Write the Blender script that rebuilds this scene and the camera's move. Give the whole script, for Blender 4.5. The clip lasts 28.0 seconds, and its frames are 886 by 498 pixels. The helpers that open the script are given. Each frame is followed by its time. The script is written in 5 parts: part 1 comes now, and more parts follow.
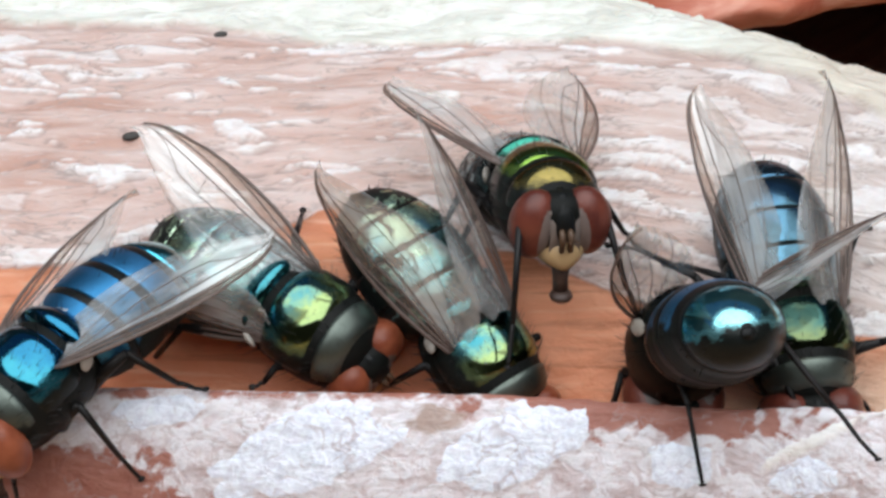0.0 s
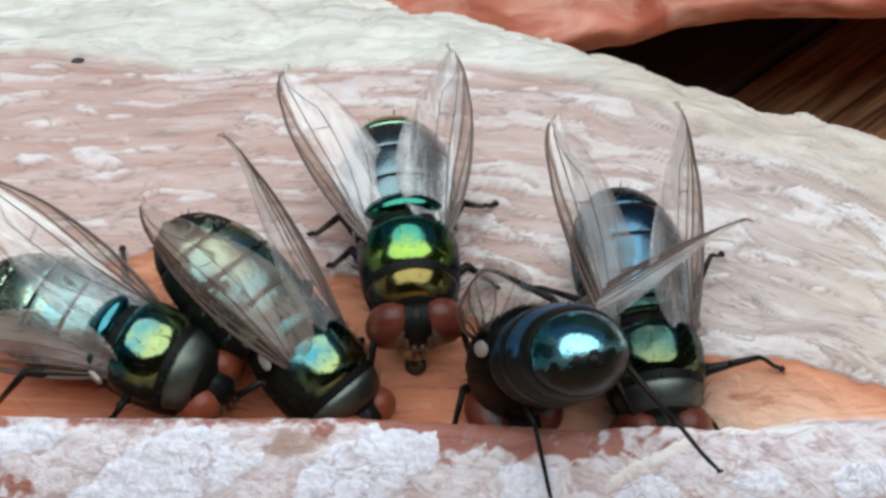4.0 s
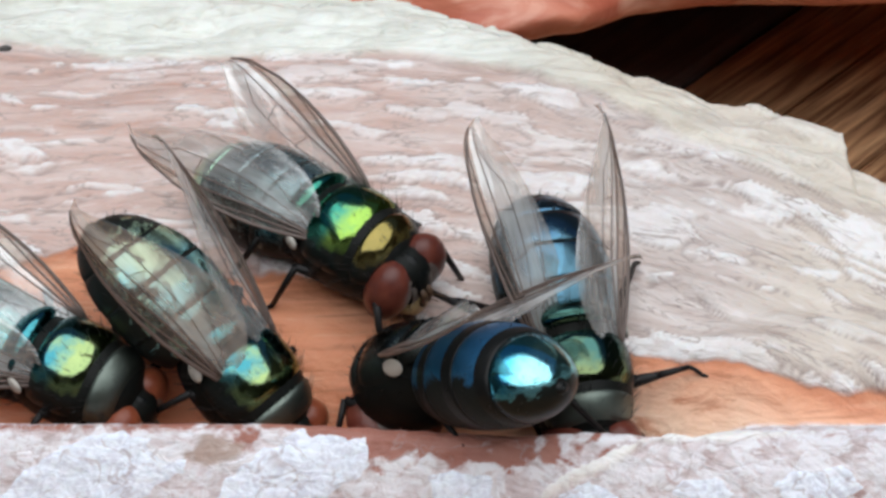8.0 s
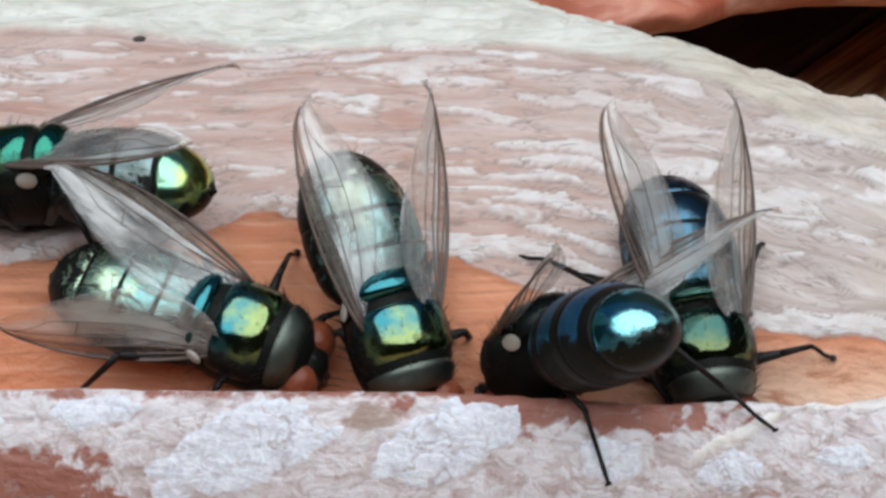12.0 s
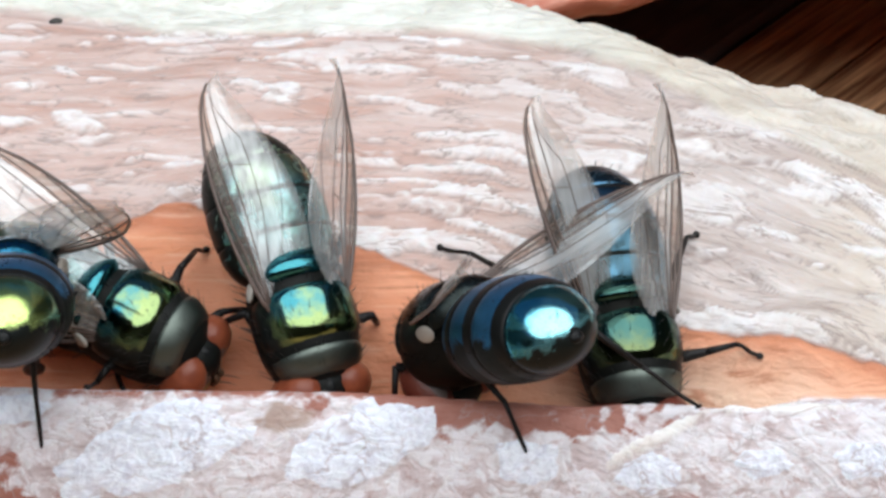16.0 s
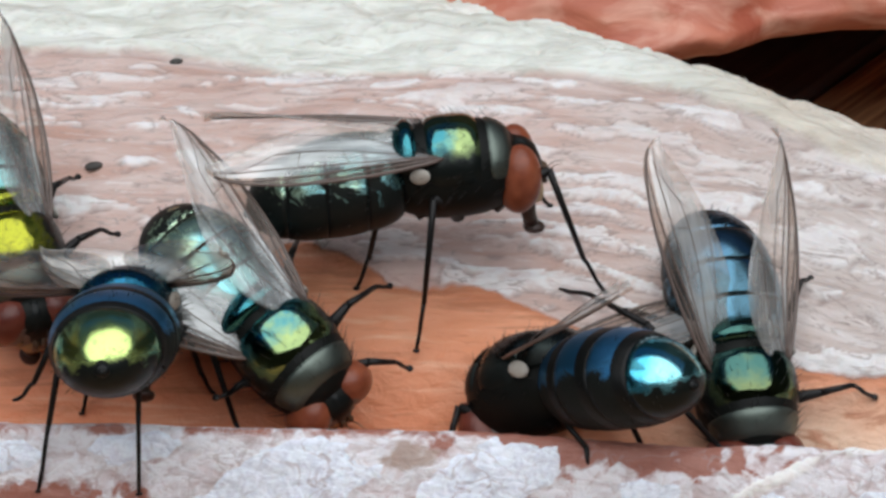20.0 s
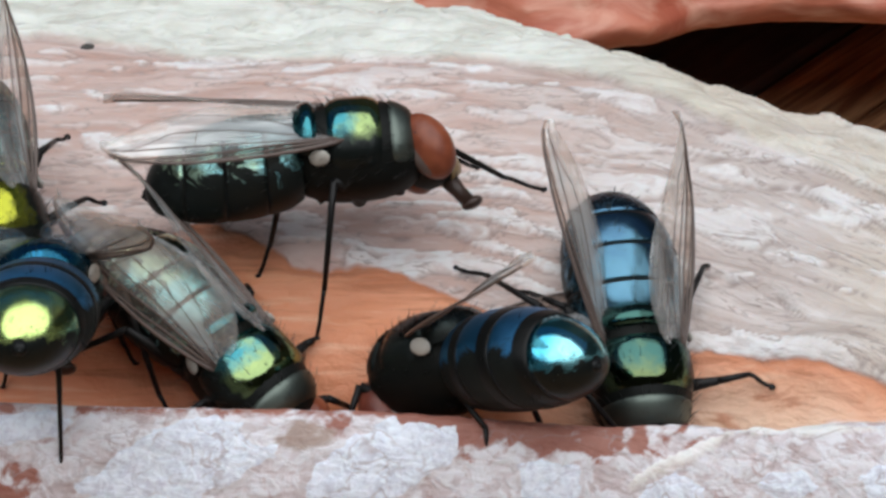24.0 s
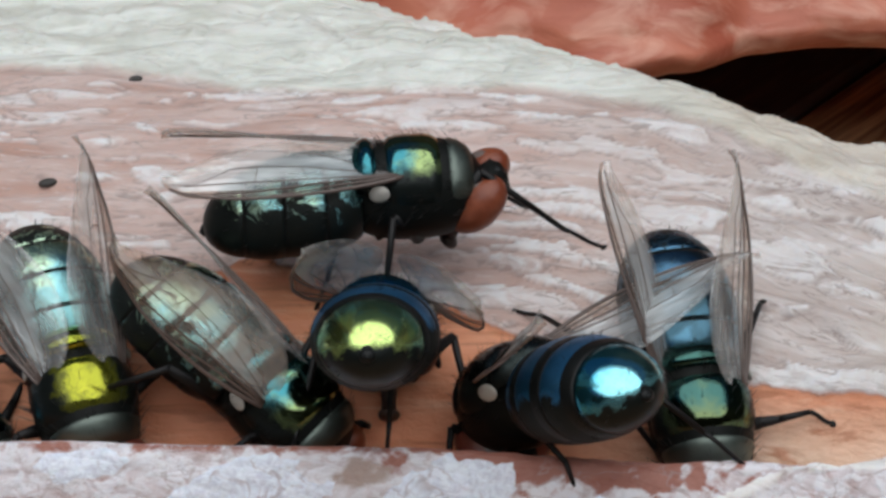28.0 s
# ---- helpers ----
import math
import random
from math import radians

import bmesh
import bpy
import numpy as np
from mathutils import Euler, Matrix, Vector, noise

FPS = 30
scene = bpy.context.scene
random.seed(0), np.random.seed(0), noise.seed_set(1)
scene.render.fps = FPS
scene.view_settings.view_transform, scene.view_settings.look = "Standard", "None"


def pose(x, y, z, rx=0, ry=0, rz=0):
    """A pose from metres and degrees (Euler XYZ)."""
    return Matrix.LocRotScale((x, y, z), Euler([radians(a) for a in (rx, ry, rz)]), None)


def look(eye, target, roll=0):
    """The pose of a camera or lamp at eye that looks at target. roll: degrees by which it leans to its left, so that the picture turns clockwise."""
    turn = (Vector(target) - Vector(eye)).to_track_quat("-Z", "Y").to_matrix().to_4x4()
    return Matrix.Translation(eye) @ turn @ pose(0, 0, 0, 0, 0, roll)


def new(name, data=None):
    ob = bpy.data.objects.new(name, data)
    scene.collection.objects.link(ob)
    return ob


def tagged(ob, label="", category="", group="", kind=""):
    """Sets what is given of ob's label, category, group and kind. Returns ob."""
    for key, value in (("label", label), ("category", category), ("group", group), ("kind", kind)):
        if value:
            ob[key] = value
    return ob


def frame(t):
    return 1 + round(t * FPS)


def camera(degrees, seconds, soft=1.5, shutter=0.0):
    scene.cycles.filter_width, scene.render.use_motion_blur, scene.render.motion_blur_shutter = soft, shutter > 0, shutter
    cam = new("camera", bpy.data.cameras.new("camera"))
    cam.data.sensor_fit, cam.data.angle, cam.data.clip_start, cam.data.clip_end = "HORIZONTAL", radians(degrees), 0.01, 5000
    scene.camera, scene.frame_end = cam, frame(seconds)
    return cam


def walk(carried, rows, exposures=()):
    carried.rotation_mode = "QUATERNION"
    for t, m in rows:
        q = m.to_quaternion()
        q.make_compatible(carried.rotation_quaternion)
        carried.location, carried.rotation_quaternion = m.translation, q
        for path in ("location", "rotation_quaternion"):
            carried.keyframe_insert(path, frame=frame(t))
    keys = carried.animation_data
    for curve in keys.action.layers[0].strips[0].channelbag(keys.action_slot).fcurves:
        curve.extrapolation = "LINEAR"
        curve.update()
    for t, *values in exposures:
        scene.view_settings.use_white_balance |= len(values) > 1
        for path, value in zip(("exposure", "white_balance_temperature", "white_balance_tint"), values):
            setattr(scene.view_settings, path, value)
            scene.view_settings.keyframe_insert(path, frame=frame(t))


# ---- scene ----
# Blowflies feeding along a cut in a slab of pale dried fish, seen close up.
# Shapes are written in millimetres and scaled to metres by MM.
MM = 0.001

cam = camera(21.2, 28.0, soft=3.0)
PATH = [
    (0, (0.003092, -0.062239, 0.040984), (-0.002751, -0.000090, -0.000590), -2.95),
    (0.5, (0.000937, -0.063366, 0.045741), (-0.003938, -0.002876, 0.001670), -3.33),
    (1, (0.000853, -0.063946, 0.045754), (-0.003784, -0.002953, 0.002357), -3.20),
    (1.5, (0.000756, -0.064392, 0.044664), (-0.003137, -0.003070, 0.001657), -2.55),
    (2, (0.002471, -0.064175, 0.044518), (-0.000762, -0.002857, 0.001452), -2.31),
    (2.5, (0.003418, -0.063465, 0.044466), (0.000552, -0.001750, 0.001945), -2.19),
    (3, (0.003788, -0.062591, 0.043848), (0.001544, -0.000756, 0.001464), -1.79),
    (3.5, (0.003505, -0.062352, 0.043929), (0.001177, -0.000153, 0.002087), -1.94),
    (4, (0.003946, -0.063028, 0.043262), (0.002037, -0.001080, 0.001027), -1.62),
    (4.5, (0.004113, -0.062981, 0.043600), (0.002497, -0.001149, 0.001184), -1.51),
    (6.5, (0.004472, -0.062021, 0.042784), (0.001820, -0.000164, 0.000456), -2.07),
    (7, (0.003742, -0.061621, 0.042413), (0.001158, 0.000109, -0.000105), -1.93),
    (7.5, (0.004889, -0.060815, 0.042135), (0.002866, 0.000788, -0.000596), -1.65),
    (8, (0.005569, -0.060266, 0.041956), (0.004030, 0.001355, -0.000770), -1.37),
    (8.5, (0.006198, -0.060605, 0.042020), (0.004768, 0.001116, -0.000565), -1.28),
    (9, (0.007065, -0.060489, 0.041685), (0.005797, 0.001081, -0.001124), -1.28),
    (9.5, (0.004701, -0.059846, 0.042833), (0.003245, 0.001832, 0.000187), -1.51),
    (10, (0.003094, -0.059638, 0.043044), (0.002243, 0.001582, -0.000274), -1.23),
    (10.5, (0.003325, -0.061114, 0.040850), (0.002250, 0.001003, -0.001167), -0.93),
    (11, (0.003809, -0.062009, 0.041330), (0.003376, 0.000212, -0.000544), -0.66),
    (11.5, (0.001660, -0.063143, 0.040968), (0.000960, -0.000821, -0.000750), -0.67),
    (12, (0.000485, -0.063589, 0.041719), (-0.000411, -0.001167, 0.000154), -0.71),
    (12.5, (-0.000063, -0.063938, 0.041655), (-0.001477, -0.001435, 0.000225), -0.78),
    (14.5, (0.000833, -0.062676, 0.043493), (0.001120, -0.001136, 0.000624), 0.11),
    (15, (0.000068, -0.062401, 0.043086), (0.000371, -0.001033, -0.000029), 0.27),
    (15.5, (0.000901, -0.061997, 0.043044), (0.001436, -0.000603, -0.000031), 0.30),
    (16, (0.001456, -0.061611, 0.042455), (0.002175, -0.000249, -0.000662), 0.48),
    (16.5, (-0.000232, -0.061284, 0.043744), (-0.000266, 0.000411, 0.001098), 0.02),
    (17, (-0.000058, -0.061452, 0.042995), (-0.000082, -0.000003, -0.000005), 0.09),
    (17.5, (-0.000526, -0.061292, 0.043142), (-0.000536, 0.000090, 0.000046), 0.22),
    (18, (-0.000608, -0.061405, 0.043009), (-0.000939, -0.000431, -0.000661), 0.05),
    (18.5, (-0.000888, -0.061759, 0.043580), (-0.001939, -0.000753, -0.000034), -0.34),
    (19, (0.000228, -0.061719, 0.042445), (-0.000926, -0.000345, -0.000647), -0.13),
    (19.5, (-0.001340, -0.062240, 0.043603), (-0.002491, -0.000947, 0.000396), -0.16),
    (20, (-0.000637, -0.062240, 0.043772), (-0.001668, -0.000558, 0.001120), -0.13),
    (20.5, (-0.001980, -0.062164, 0.044687), (-0.003390, -0.000034, 0.002700), -0.51),
    (22.5, (0.001014, -0.061798, 0.043176), (-0.001842, 0.001202, 0.002582), -1.06),
    (23, (-0.000742, -0.062025, 0.042127), (-0.003555, 0.000324, 0.000538), -1.04),
    (23.5, (0.000571, -0.061927, 0.042148), (-0.001417, 0.000661, 0.000871), -0.54),
    (24, (0.002406, -0.062259, 0.041156), (0.001372, 0.000298, -0.000202), -0.06),
    (24.5, (0.001955, -0.062559, 0.042128), (0.000712, 0.000264, 0.001181), -0.16),
    (25, (0.001291, -0.063420, 0.041774), (-0.000313, -0.000787, 0.000549), -0.27),
    (25.5, (0.000036, -0.063938, 0.042346), (-0.001842, -0.001172, 0.001335), -0.46),
    (26, (-0.000467, -0.063813, 0.041820), (-0.002451, -0.001122, 0.000699), -0.50),
    (26.5, (-0.000422, -0.063054, 0.042478), (-0.002470, -0.000189, 0.001628), -0.66),
    (27, (0.003677, -0.062810, 0.042161), (0.000167, 0.000503, 0.002109), -1.46),
    (27.5, (0.001315, -0.061701, 0.042067), (-0.000205, 0.000721, 0.000520), -0.45),
    (28, (0.001287, -0.061616, 0.041858), (-0.000330, 0.001006, 0.000615), -0.60),
]

STOPS = ((0, 0.3), (1, 0.01), (2, 0.15), (3, 0.05), (4, 0.0), (7, 0.15), (8, 0.1), (9, -0.35), (10, -0.3), (11, -0.02), (12, -0.06), (15, 0.0), (16, 0.3), (17, -0.43), (18, -0.05), (19, 0.2), (20, -0.02), (23, -0.36), (24, -0.04), (25, -0.2), (26, -0.22), (27, -0.27), (28, -0.25))
BASE_STOPS = -0.41
walk(cam, [(t, look(eye, target, roll)) for t, eye, target, roll in PATH], [(t, BASE_STOPS + v) for t, v in STOPS])

# ---- light ----
SUN_EL, SUN_AZ = 74.0, 168.0          # elevation, and turn from +y towards +x
world = bpy.data.worlds.new("sky")
scene.world = world
world.use_nodes = True
sky = world.node_tree.nodes.new("ShaderNodeTexSky")
sky.sky_type, sky.sun_disc = "NISHITA", False
sky.sun_elevation, sky.sun_rotation = radians(SUN_EL), radians(SUN_AZ)
world.node_tree.links.new(sky.outputs[0], world.node_tree.nodes["Background"].inputs[0])
world.node_tree.nodes["Background"].inputs[1].default_value = 0.06
sun_data = bpy.data.lights.new("sun", "SUN")
sun_data.energy, sun_data.angle, sun_data.color = 4.6, radians(88), (0.955, 0.985, 1.0)
sun = new("sun", sun_data)
se, sa = radians(SUN_EL), radians(SUN_AZ)
sun.matrix_world = look((math.sin(sa) * math.cos(se), math.cos(sa) * math.cos(se), math.sin(se)), (0, 0, 0))


# ---- materials ----
class Nodes:
    """Short hand for building a node material."""

    def __init__(self, name):
        self.mat = bpy.data.materials.new(name)
        self.mat.use_nodes = True
        self.tree = self.mat.node_tree
        self.bsdf = self.tree.nodes["Principled BSDF"]
        self.out = self.tree.nodes["Material Output"]

    def node(self, kind, **inputs):
        n = self.tree.nodes.new("ShaderNode" + kind)
        for key, value in inputs.items():
            self.put(n.inputs[key.replace("_", " ")], value)
        return n

    def put(self, socket, value):
        if isinstance(value, bpy.types.NodeSocket):
            self.tree.links.new(value, socket)
        else:
            socket.default_value = value

    def mm(self, scale=(1, 1, 1)):
        """Object coordinates in millimetres."""
        c = self.node("TexCoord")
        m = self.node("Mapping", Vector=c.outputs["Object"], Scale=[1000 * s for s in scale])
        return m.outputs[0]

    def noise(self, vector, scale=1.0, detail=4.0, rough=0.55, distortion=0.0):
        n = self.node("TexNoise", Vector=vector, Scale=scale, Detail=detail, Roughness=rough, Distortion=distortion)
        return n.outputs["Fac"]

    def ramp(self, fac, stops):
        r = self.node("ValToRGB", Fac=fac)
        el = r.color_ramp.elements
        while len(el) < len(stops):
            el.new(0.5)
        for e, (pos, col) in zip(el, stops):
            e.position = pos
            e.color = (col, col, col, 1) if isinstance(col, (int, float)) else (*col, 1)
        return r.outputs[0]

    def mix(self, fac, a, b, blend="MIX"):
        m = self.node("Mix")
        m.data_type, m.blend_type = "RGBA", blend
        for socket, value in ((m.inputs[0], fac), (m.inputs[6], a), (m.inputs[7], b)):
            if isinstance(value, tuple):
                value = (*value, 1)
            self.put(socket, value)
        return m.outputs[2]

    def math(self, op, a, b=0.0, c=0.0):
        m = self.node("Math")
        m.operation = op
        for s, v in zip(m.inputs, (a, b, c)):
            self.put(s, v)
        return m.outputs[0]

    def bump(self, height, strength=0.5, distance=0.0001):
        b = self.node("Bump", Height=height, Strength=strength, Distance=distance)
        self.put(self.bsdf.inputs["Normal"], b.outputs[0])

    def set(self, **values):
        for key, value in values.items():
            if isinstance(value, tuple) and len(value) == 3:
                value = (*value, 1)
            self.put(self.bsdf.inputs[key.replace("_", " ")], value)
        return self.mat


def fish_flesh():
    """Dried pale flesh: a cream rim, a streaky pink middle, moist orange in the cut, a chalky pale lip.
    The layers ridge, crease, cream, chalk, stain and dull come with the relief of the mesh."""
    n = Nodes("dried_flesh")

    def layer(name):
        a = n.node("Attribute")
        a.attribute_name = name
        return a.outputs["Fac"]

    v = n.mm()
    x, y, z = n.node("SeparateXYZ", Vector=v).outputs
    xr = n.math("MAXIMUM", x, 0.0)
    yb = n.math("ADD", y, n.math("MULTIPLY", n.math("MULTIPLY", xr, xr), 0.017))
    flow = n.node("CombineXYZ", X=x, Y=yb, Z=0.0).outputs[0]
    long = n.node("Mapping", Vector=flow, Scale=(0.22, 1.25, 1.0)).outputs[0]
    fine = n.node("Mapping", Vector=flow, Scale=(0.9, 3.4, 1.0)).outputs[0]
    wob = n.math("MULTIPLY", n.math("SUBTRACT", n.noise(v, 0.35, 4), 0.5), 3.4)
    wob2 = n.math("MULTIPLY", n.math("SUBTRACT", n.noise(v, 1.1, 3), 0.5), 1.6)
    streak = n.noise(long, 1.0, 3, 0.5, 0.6)
    grain = n.noise(fine, 1.0, 4, 0.55, 0.4)
    mottle = n.noise(n.node("Mapping", Vector=v, Rotation=(0, 0, 0.5), Scale=(0.8, 1.35, 1.0)).outputs[0], 1.7, 5, 0.62, 0.7)
    blot = n.noise(v, 0.16, 3)
    pink = n.mix(n.ramp(blot, [(0.35, 0.0), (0.65, 1.0)]), (0.51, 0.31, 0.25), (0.60, 0.43, 0.38))
    pink = n.mix(n.ramp(streak, [(0.38, 0.0), (0.66, 1.0)]), pink, (0.66, 0.53, 0.49))
    dry = n.math("ADD", n.math("MULTIPLY", x, 0.055), n.math("MULTIPLY", wob, 0.12))
    pink = n.mix(n.ramp(dry, [(0.02, 0.0), (0.62, 0.9)]), pink, n.mix(n.ramp(streak, [(0.36, 0.0), (0.64, 1.0)]), (0.53, 0.455, 0.42), (0.68, 0.625, 0.60)))
    pink = n.mix(n.ramp(n.math("ADD", dry, n.math("MULTIPLY", y, -0.012)), [(0.70, 0.0), (0.92, 0.55)]), pink, (0.66, 0.575, 0.47))
    pink = n.mix(n.ramp(grain, [(0.57, 0.0), (0.68, 0.45)]), pink, (0.80, 0.75, 0.74))
    pink = n.mix(n.ramp(grain, [(0.30, 0.35), (0.42, 0.0)]), pink, (0.46, 0.32, 0.275))
    # shade at the foot of ridges and scars, painted into the flesh colour
    pink = n.mix(n.math("MULTIPLY", layer("crease_shade"), 0.72), pink, (0.31, 0.235, 0.215))
    pink = n.mix(n.math("MULTIPLY", layer("ridge"), n.ramp(mottle, [(0.36, 0.45), (0.56, 0.95)])), pink, (0.82, 0.795, 0.79))
    stroke = n.math("ABSOLUTE", n.math("SUBTRACT", n.noise(n.node("Mapping", Vector=flow, Location=(3.0, 8.0, 0), Scale=(0.42, 1.9, 1.0)).outputs[0], 1.0, 4, 0.55, 0.5), 0.5))
    pink = n.mix(n.math("MULTIPLY", n.ramp(stroke, [(0.006, 0.75), (0.022, 0.0)]), n.ramp(n.noise(v, 0.55, 3), [(0.46, 0.0), (0.56, 1.0)])), pink, (0.36, 0.285, 0.26))
    # cream rim along the back edge
    soft = n.noise(n.node("Mapping", Vector=v, Scale=(0.35, 0.9, 1)).outputs[0], 1.0, 5, 0.6, 0.8)
    cream = n.mix(n.ramp(soft, [(0.36, 0.0), (0.62, 1.0)]), (0.61, 0.61, 0.54), (0.82, 0.83, 0.77))
    cream = n.mix(n.math("MULTIPLY", layer("crease_shade"), 0.4), cream, (0.40, 0.37, 0.31))
    cream = n.mix(n.ramp(n.math("MULTIPLY", x, 0.1), [(0.55, 0.0), (1.05, 0.8)]), cream, n.mix(n.ramp(soft, [(0.36, 0.0), (0.62, 1.0)]), (0.55, 0.47, 0.38), (0.72, 0.65, 0.54)))
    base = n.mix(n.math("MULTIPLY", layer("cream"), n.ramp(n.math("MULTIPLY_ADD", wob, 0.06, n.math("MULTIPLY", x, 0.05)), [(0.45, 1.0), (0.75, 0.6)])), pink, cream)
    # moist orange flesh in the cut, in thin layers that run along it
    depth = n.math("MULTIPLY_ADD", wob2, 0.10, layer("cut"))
    layers = n.noise(n.node("Mapping", Vector=v, Scale=(0.16, 1.9, 1.9)).outputs[0], 1.0, 4, 0.6, 0.5)
    orange = n.mix(n.ramp(n.noise(long, 0.8, 3, 0.5, 0.6), [(0.36, 0.0), (0.62, 1.0)]), (0.58, 0.20, 0.10), (0.74, 0.33, 0.185))
    orange = n.mix(n.ramp(n.math("MULTIPLY", depth, 0.2), [(0.05, 0.0), (0.35, 0.9)]), orange, n.mix(n.ramp(n.math("MULTIPLY_ADD", x, 0.04, 0.2), [(0.30, 0.0), (0.58, 1.0)]), (0.70, 0.275, 0.14), (0.76, 0.55, 0.405)))
    orange = n.mix(n.ramp(layers, [(0.34, 0.75), (0.46, 0.0)]), orange, (0.44, 0.16, 0.075))
    orange = n.mix(n.ramp(layers, [(0.56, 0.0), (0.68, 0.45)]), orange, (0.82, 0.53, 0.37))
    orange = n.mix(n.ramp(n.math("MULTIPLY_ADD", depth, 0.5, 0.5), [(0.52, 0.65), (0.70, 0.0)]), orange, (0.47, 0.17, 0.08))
    wet = n.ramp(n.math("MULTIPLY_ADD", depth, 0.5, 0.5), [(0.47, 0.0), (0.54, 1.0)])
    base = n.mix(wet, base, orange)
    # chalky lip in front of the cut
    lip = n.mix(n.ramp(n.noise(v, 0.9, 5, 0.6, 0.8), [(0.36, 0.0), (0.58, 1.0)]), (0.52, 0.42, 0.42), (0.67, 0.60, 0.615))
    lip = n.mix(n.ramp(mottle, [(0.42, 0.0), (0.52, 0.85)]), lip, (0.79, 0.775, 0.81))
    lip = n.mix(n.ramp(n.noise(v, 4.5, 4, 0.6, 0.6), [(0.30, 0.5), (0.42, 0.0)]), lip, (0.42, 0.33, 0.32))
    seep = n.math("MULTIPLY_ADD", n.math("SUBTRACT", n.noise(v, 1.2, 6, 0.7, 0.8), 0.5), 2.4, layer("stain"))
    lip = n.mix(n.ramp(seep, [(0.16, 0.0), (0.58, 0.95)]), lip, n.mix(mottle, (0.24, 0.065, 0.042), (0.42, 0.165, 0.11)))
    lip = n.mix(n.math("MULTIPLY", layer("dull"), 0.9), lip, (0.40, 0.285, 0.235))
    chalk = n.mix(n.ramp(n.noise(v, 3.4, 5, 0.65, 1.2), [(0.40, 0.0), (0.56, 1.0)]), (0.68, 0.70, 0.79), (0.84, 0.88, 0.965))
    edge = n.math("MULTIPLY_ADD", n.math("SUBTRACT", n.noise(v, 0.9, 5, 0.6, 0.4), 0.5), 0.6, layer("chalk"))
    lip = n.mix(n.ramp(edge, [(0.40, 0.0), (0.50, 1.0)]), lip, chalk)
    # the same painted shade along the near side of the crusts
    lip = n.mix(n.math("MULTIPLY", layer("crease_shade"), 0.6), lip, (0.34, 0.22, 0.19))
    lip = n.mix(n.math("MULTIPLY", layer("ridge"), 0.85), lip, (0.88, 0.86, 0.83))
    fold = n.math("ABSOLUTE", n.math("SUBTRACT", n.noise(n.node("Mapping", Vector=v, Scale=(0.8, 1.3, 1.0)).outputs[0], 0.9, 3, 0.5, 0.6), 0.5))
    lip = n.mix(n.math("MULTIPLY", n.ramp(fold, [(0.006, 0.55), (0.025, 0.0)]), n.ramp(n.noise(v, 0.7, 2), [(0.44, 0.15), (0.56, 1.0)])), lip, (0.40, 0.31, 0.30))
    front = layer("lip")
    base = n.mix(front, base, lip)
    rough = n.math("MULTIPLY_ADD", wet, -0.15, 0.60)
    n.bump(n.math("ADD", n.math("MULTIPLY", streak, 0.8), n.math("ADD", n.math("MULTIPLY", grain, n.math("MULTIPLY_ADD", wet, -0.55, 0.6)), n.math("ADD", n.math("MULTIPLY", mottle, 0.5), n.math("MULTIPLY", fold, 0.4)))), 0.9, 0.00026)
    n.set(Base_Color=base, Roughness=rough, Specular_IOR_Level=0.35)
    n.bsdf.inputs["Subsurface Weight"].default_value = 0.10
    n.bsdf.inputs["Subsurface Radius"].default_value = (0.0012, 0.0006, 0.0004)
    n.bsdf.inputs["Subsurface Scale"].default_value = 0.5
    return n.mat


def rust_flesh():
    """A darker rust-orange dried slab with soft folds."""
    n = Nodes("rust_flesh")
    v = n.mm((0.5, 1.0, 1.0))
    big = n.noise(v, 0.16, 4, 0.55, 1.0)
    fine = n.noise(v, 0.8, 4, 0.55, 0.6)
    col = n.mix(n.ramp(big, [(0.32, 0.0), (0.62, 1.0)]), (0.34, 0.062, 0.034), (0.56, 0.19, 0.115))
    # pale patches paint in the highlights on the folds
    col = n.mix(n.ramp(fine, [(0.46, 0.0), (0.70, 0.6)]), col, (0.78, 0.47, 0.35))
    n.bump(n.math("ADD", big, n.math("MULTIPLY", fine, 0.4)), 0.6, 0.0005)
    return n.set(Base_Color=col, Roughness=0.42, Specular_IOR_Level=0.4)


def wood(name, a, b):
    n = Nodes(name)
    v = n.mm((0.05, 1.0, 1.0))
    f = n.math("MULTIPLY_ADD", n.noise(v, 2.6, 4, 0.6, 0.3), 0.5, n.math("MULTIPLY", n.noise(v, 0.55, 4, 0.6, 0.8), 0.5))
    info = n.node("ObjectInfo")
    col = n.mix(n.ramp(f, [(0.40, 0.0), (0.60, 1.0)]), a, b)
    col = n.mix(n.math("MULTIPLY", info.outputs["Random"], 0.3), col, a)
    n.bump(f, 0.6, 0.0003)
    return n.set(Base_Color=col, Roughness=0.65)


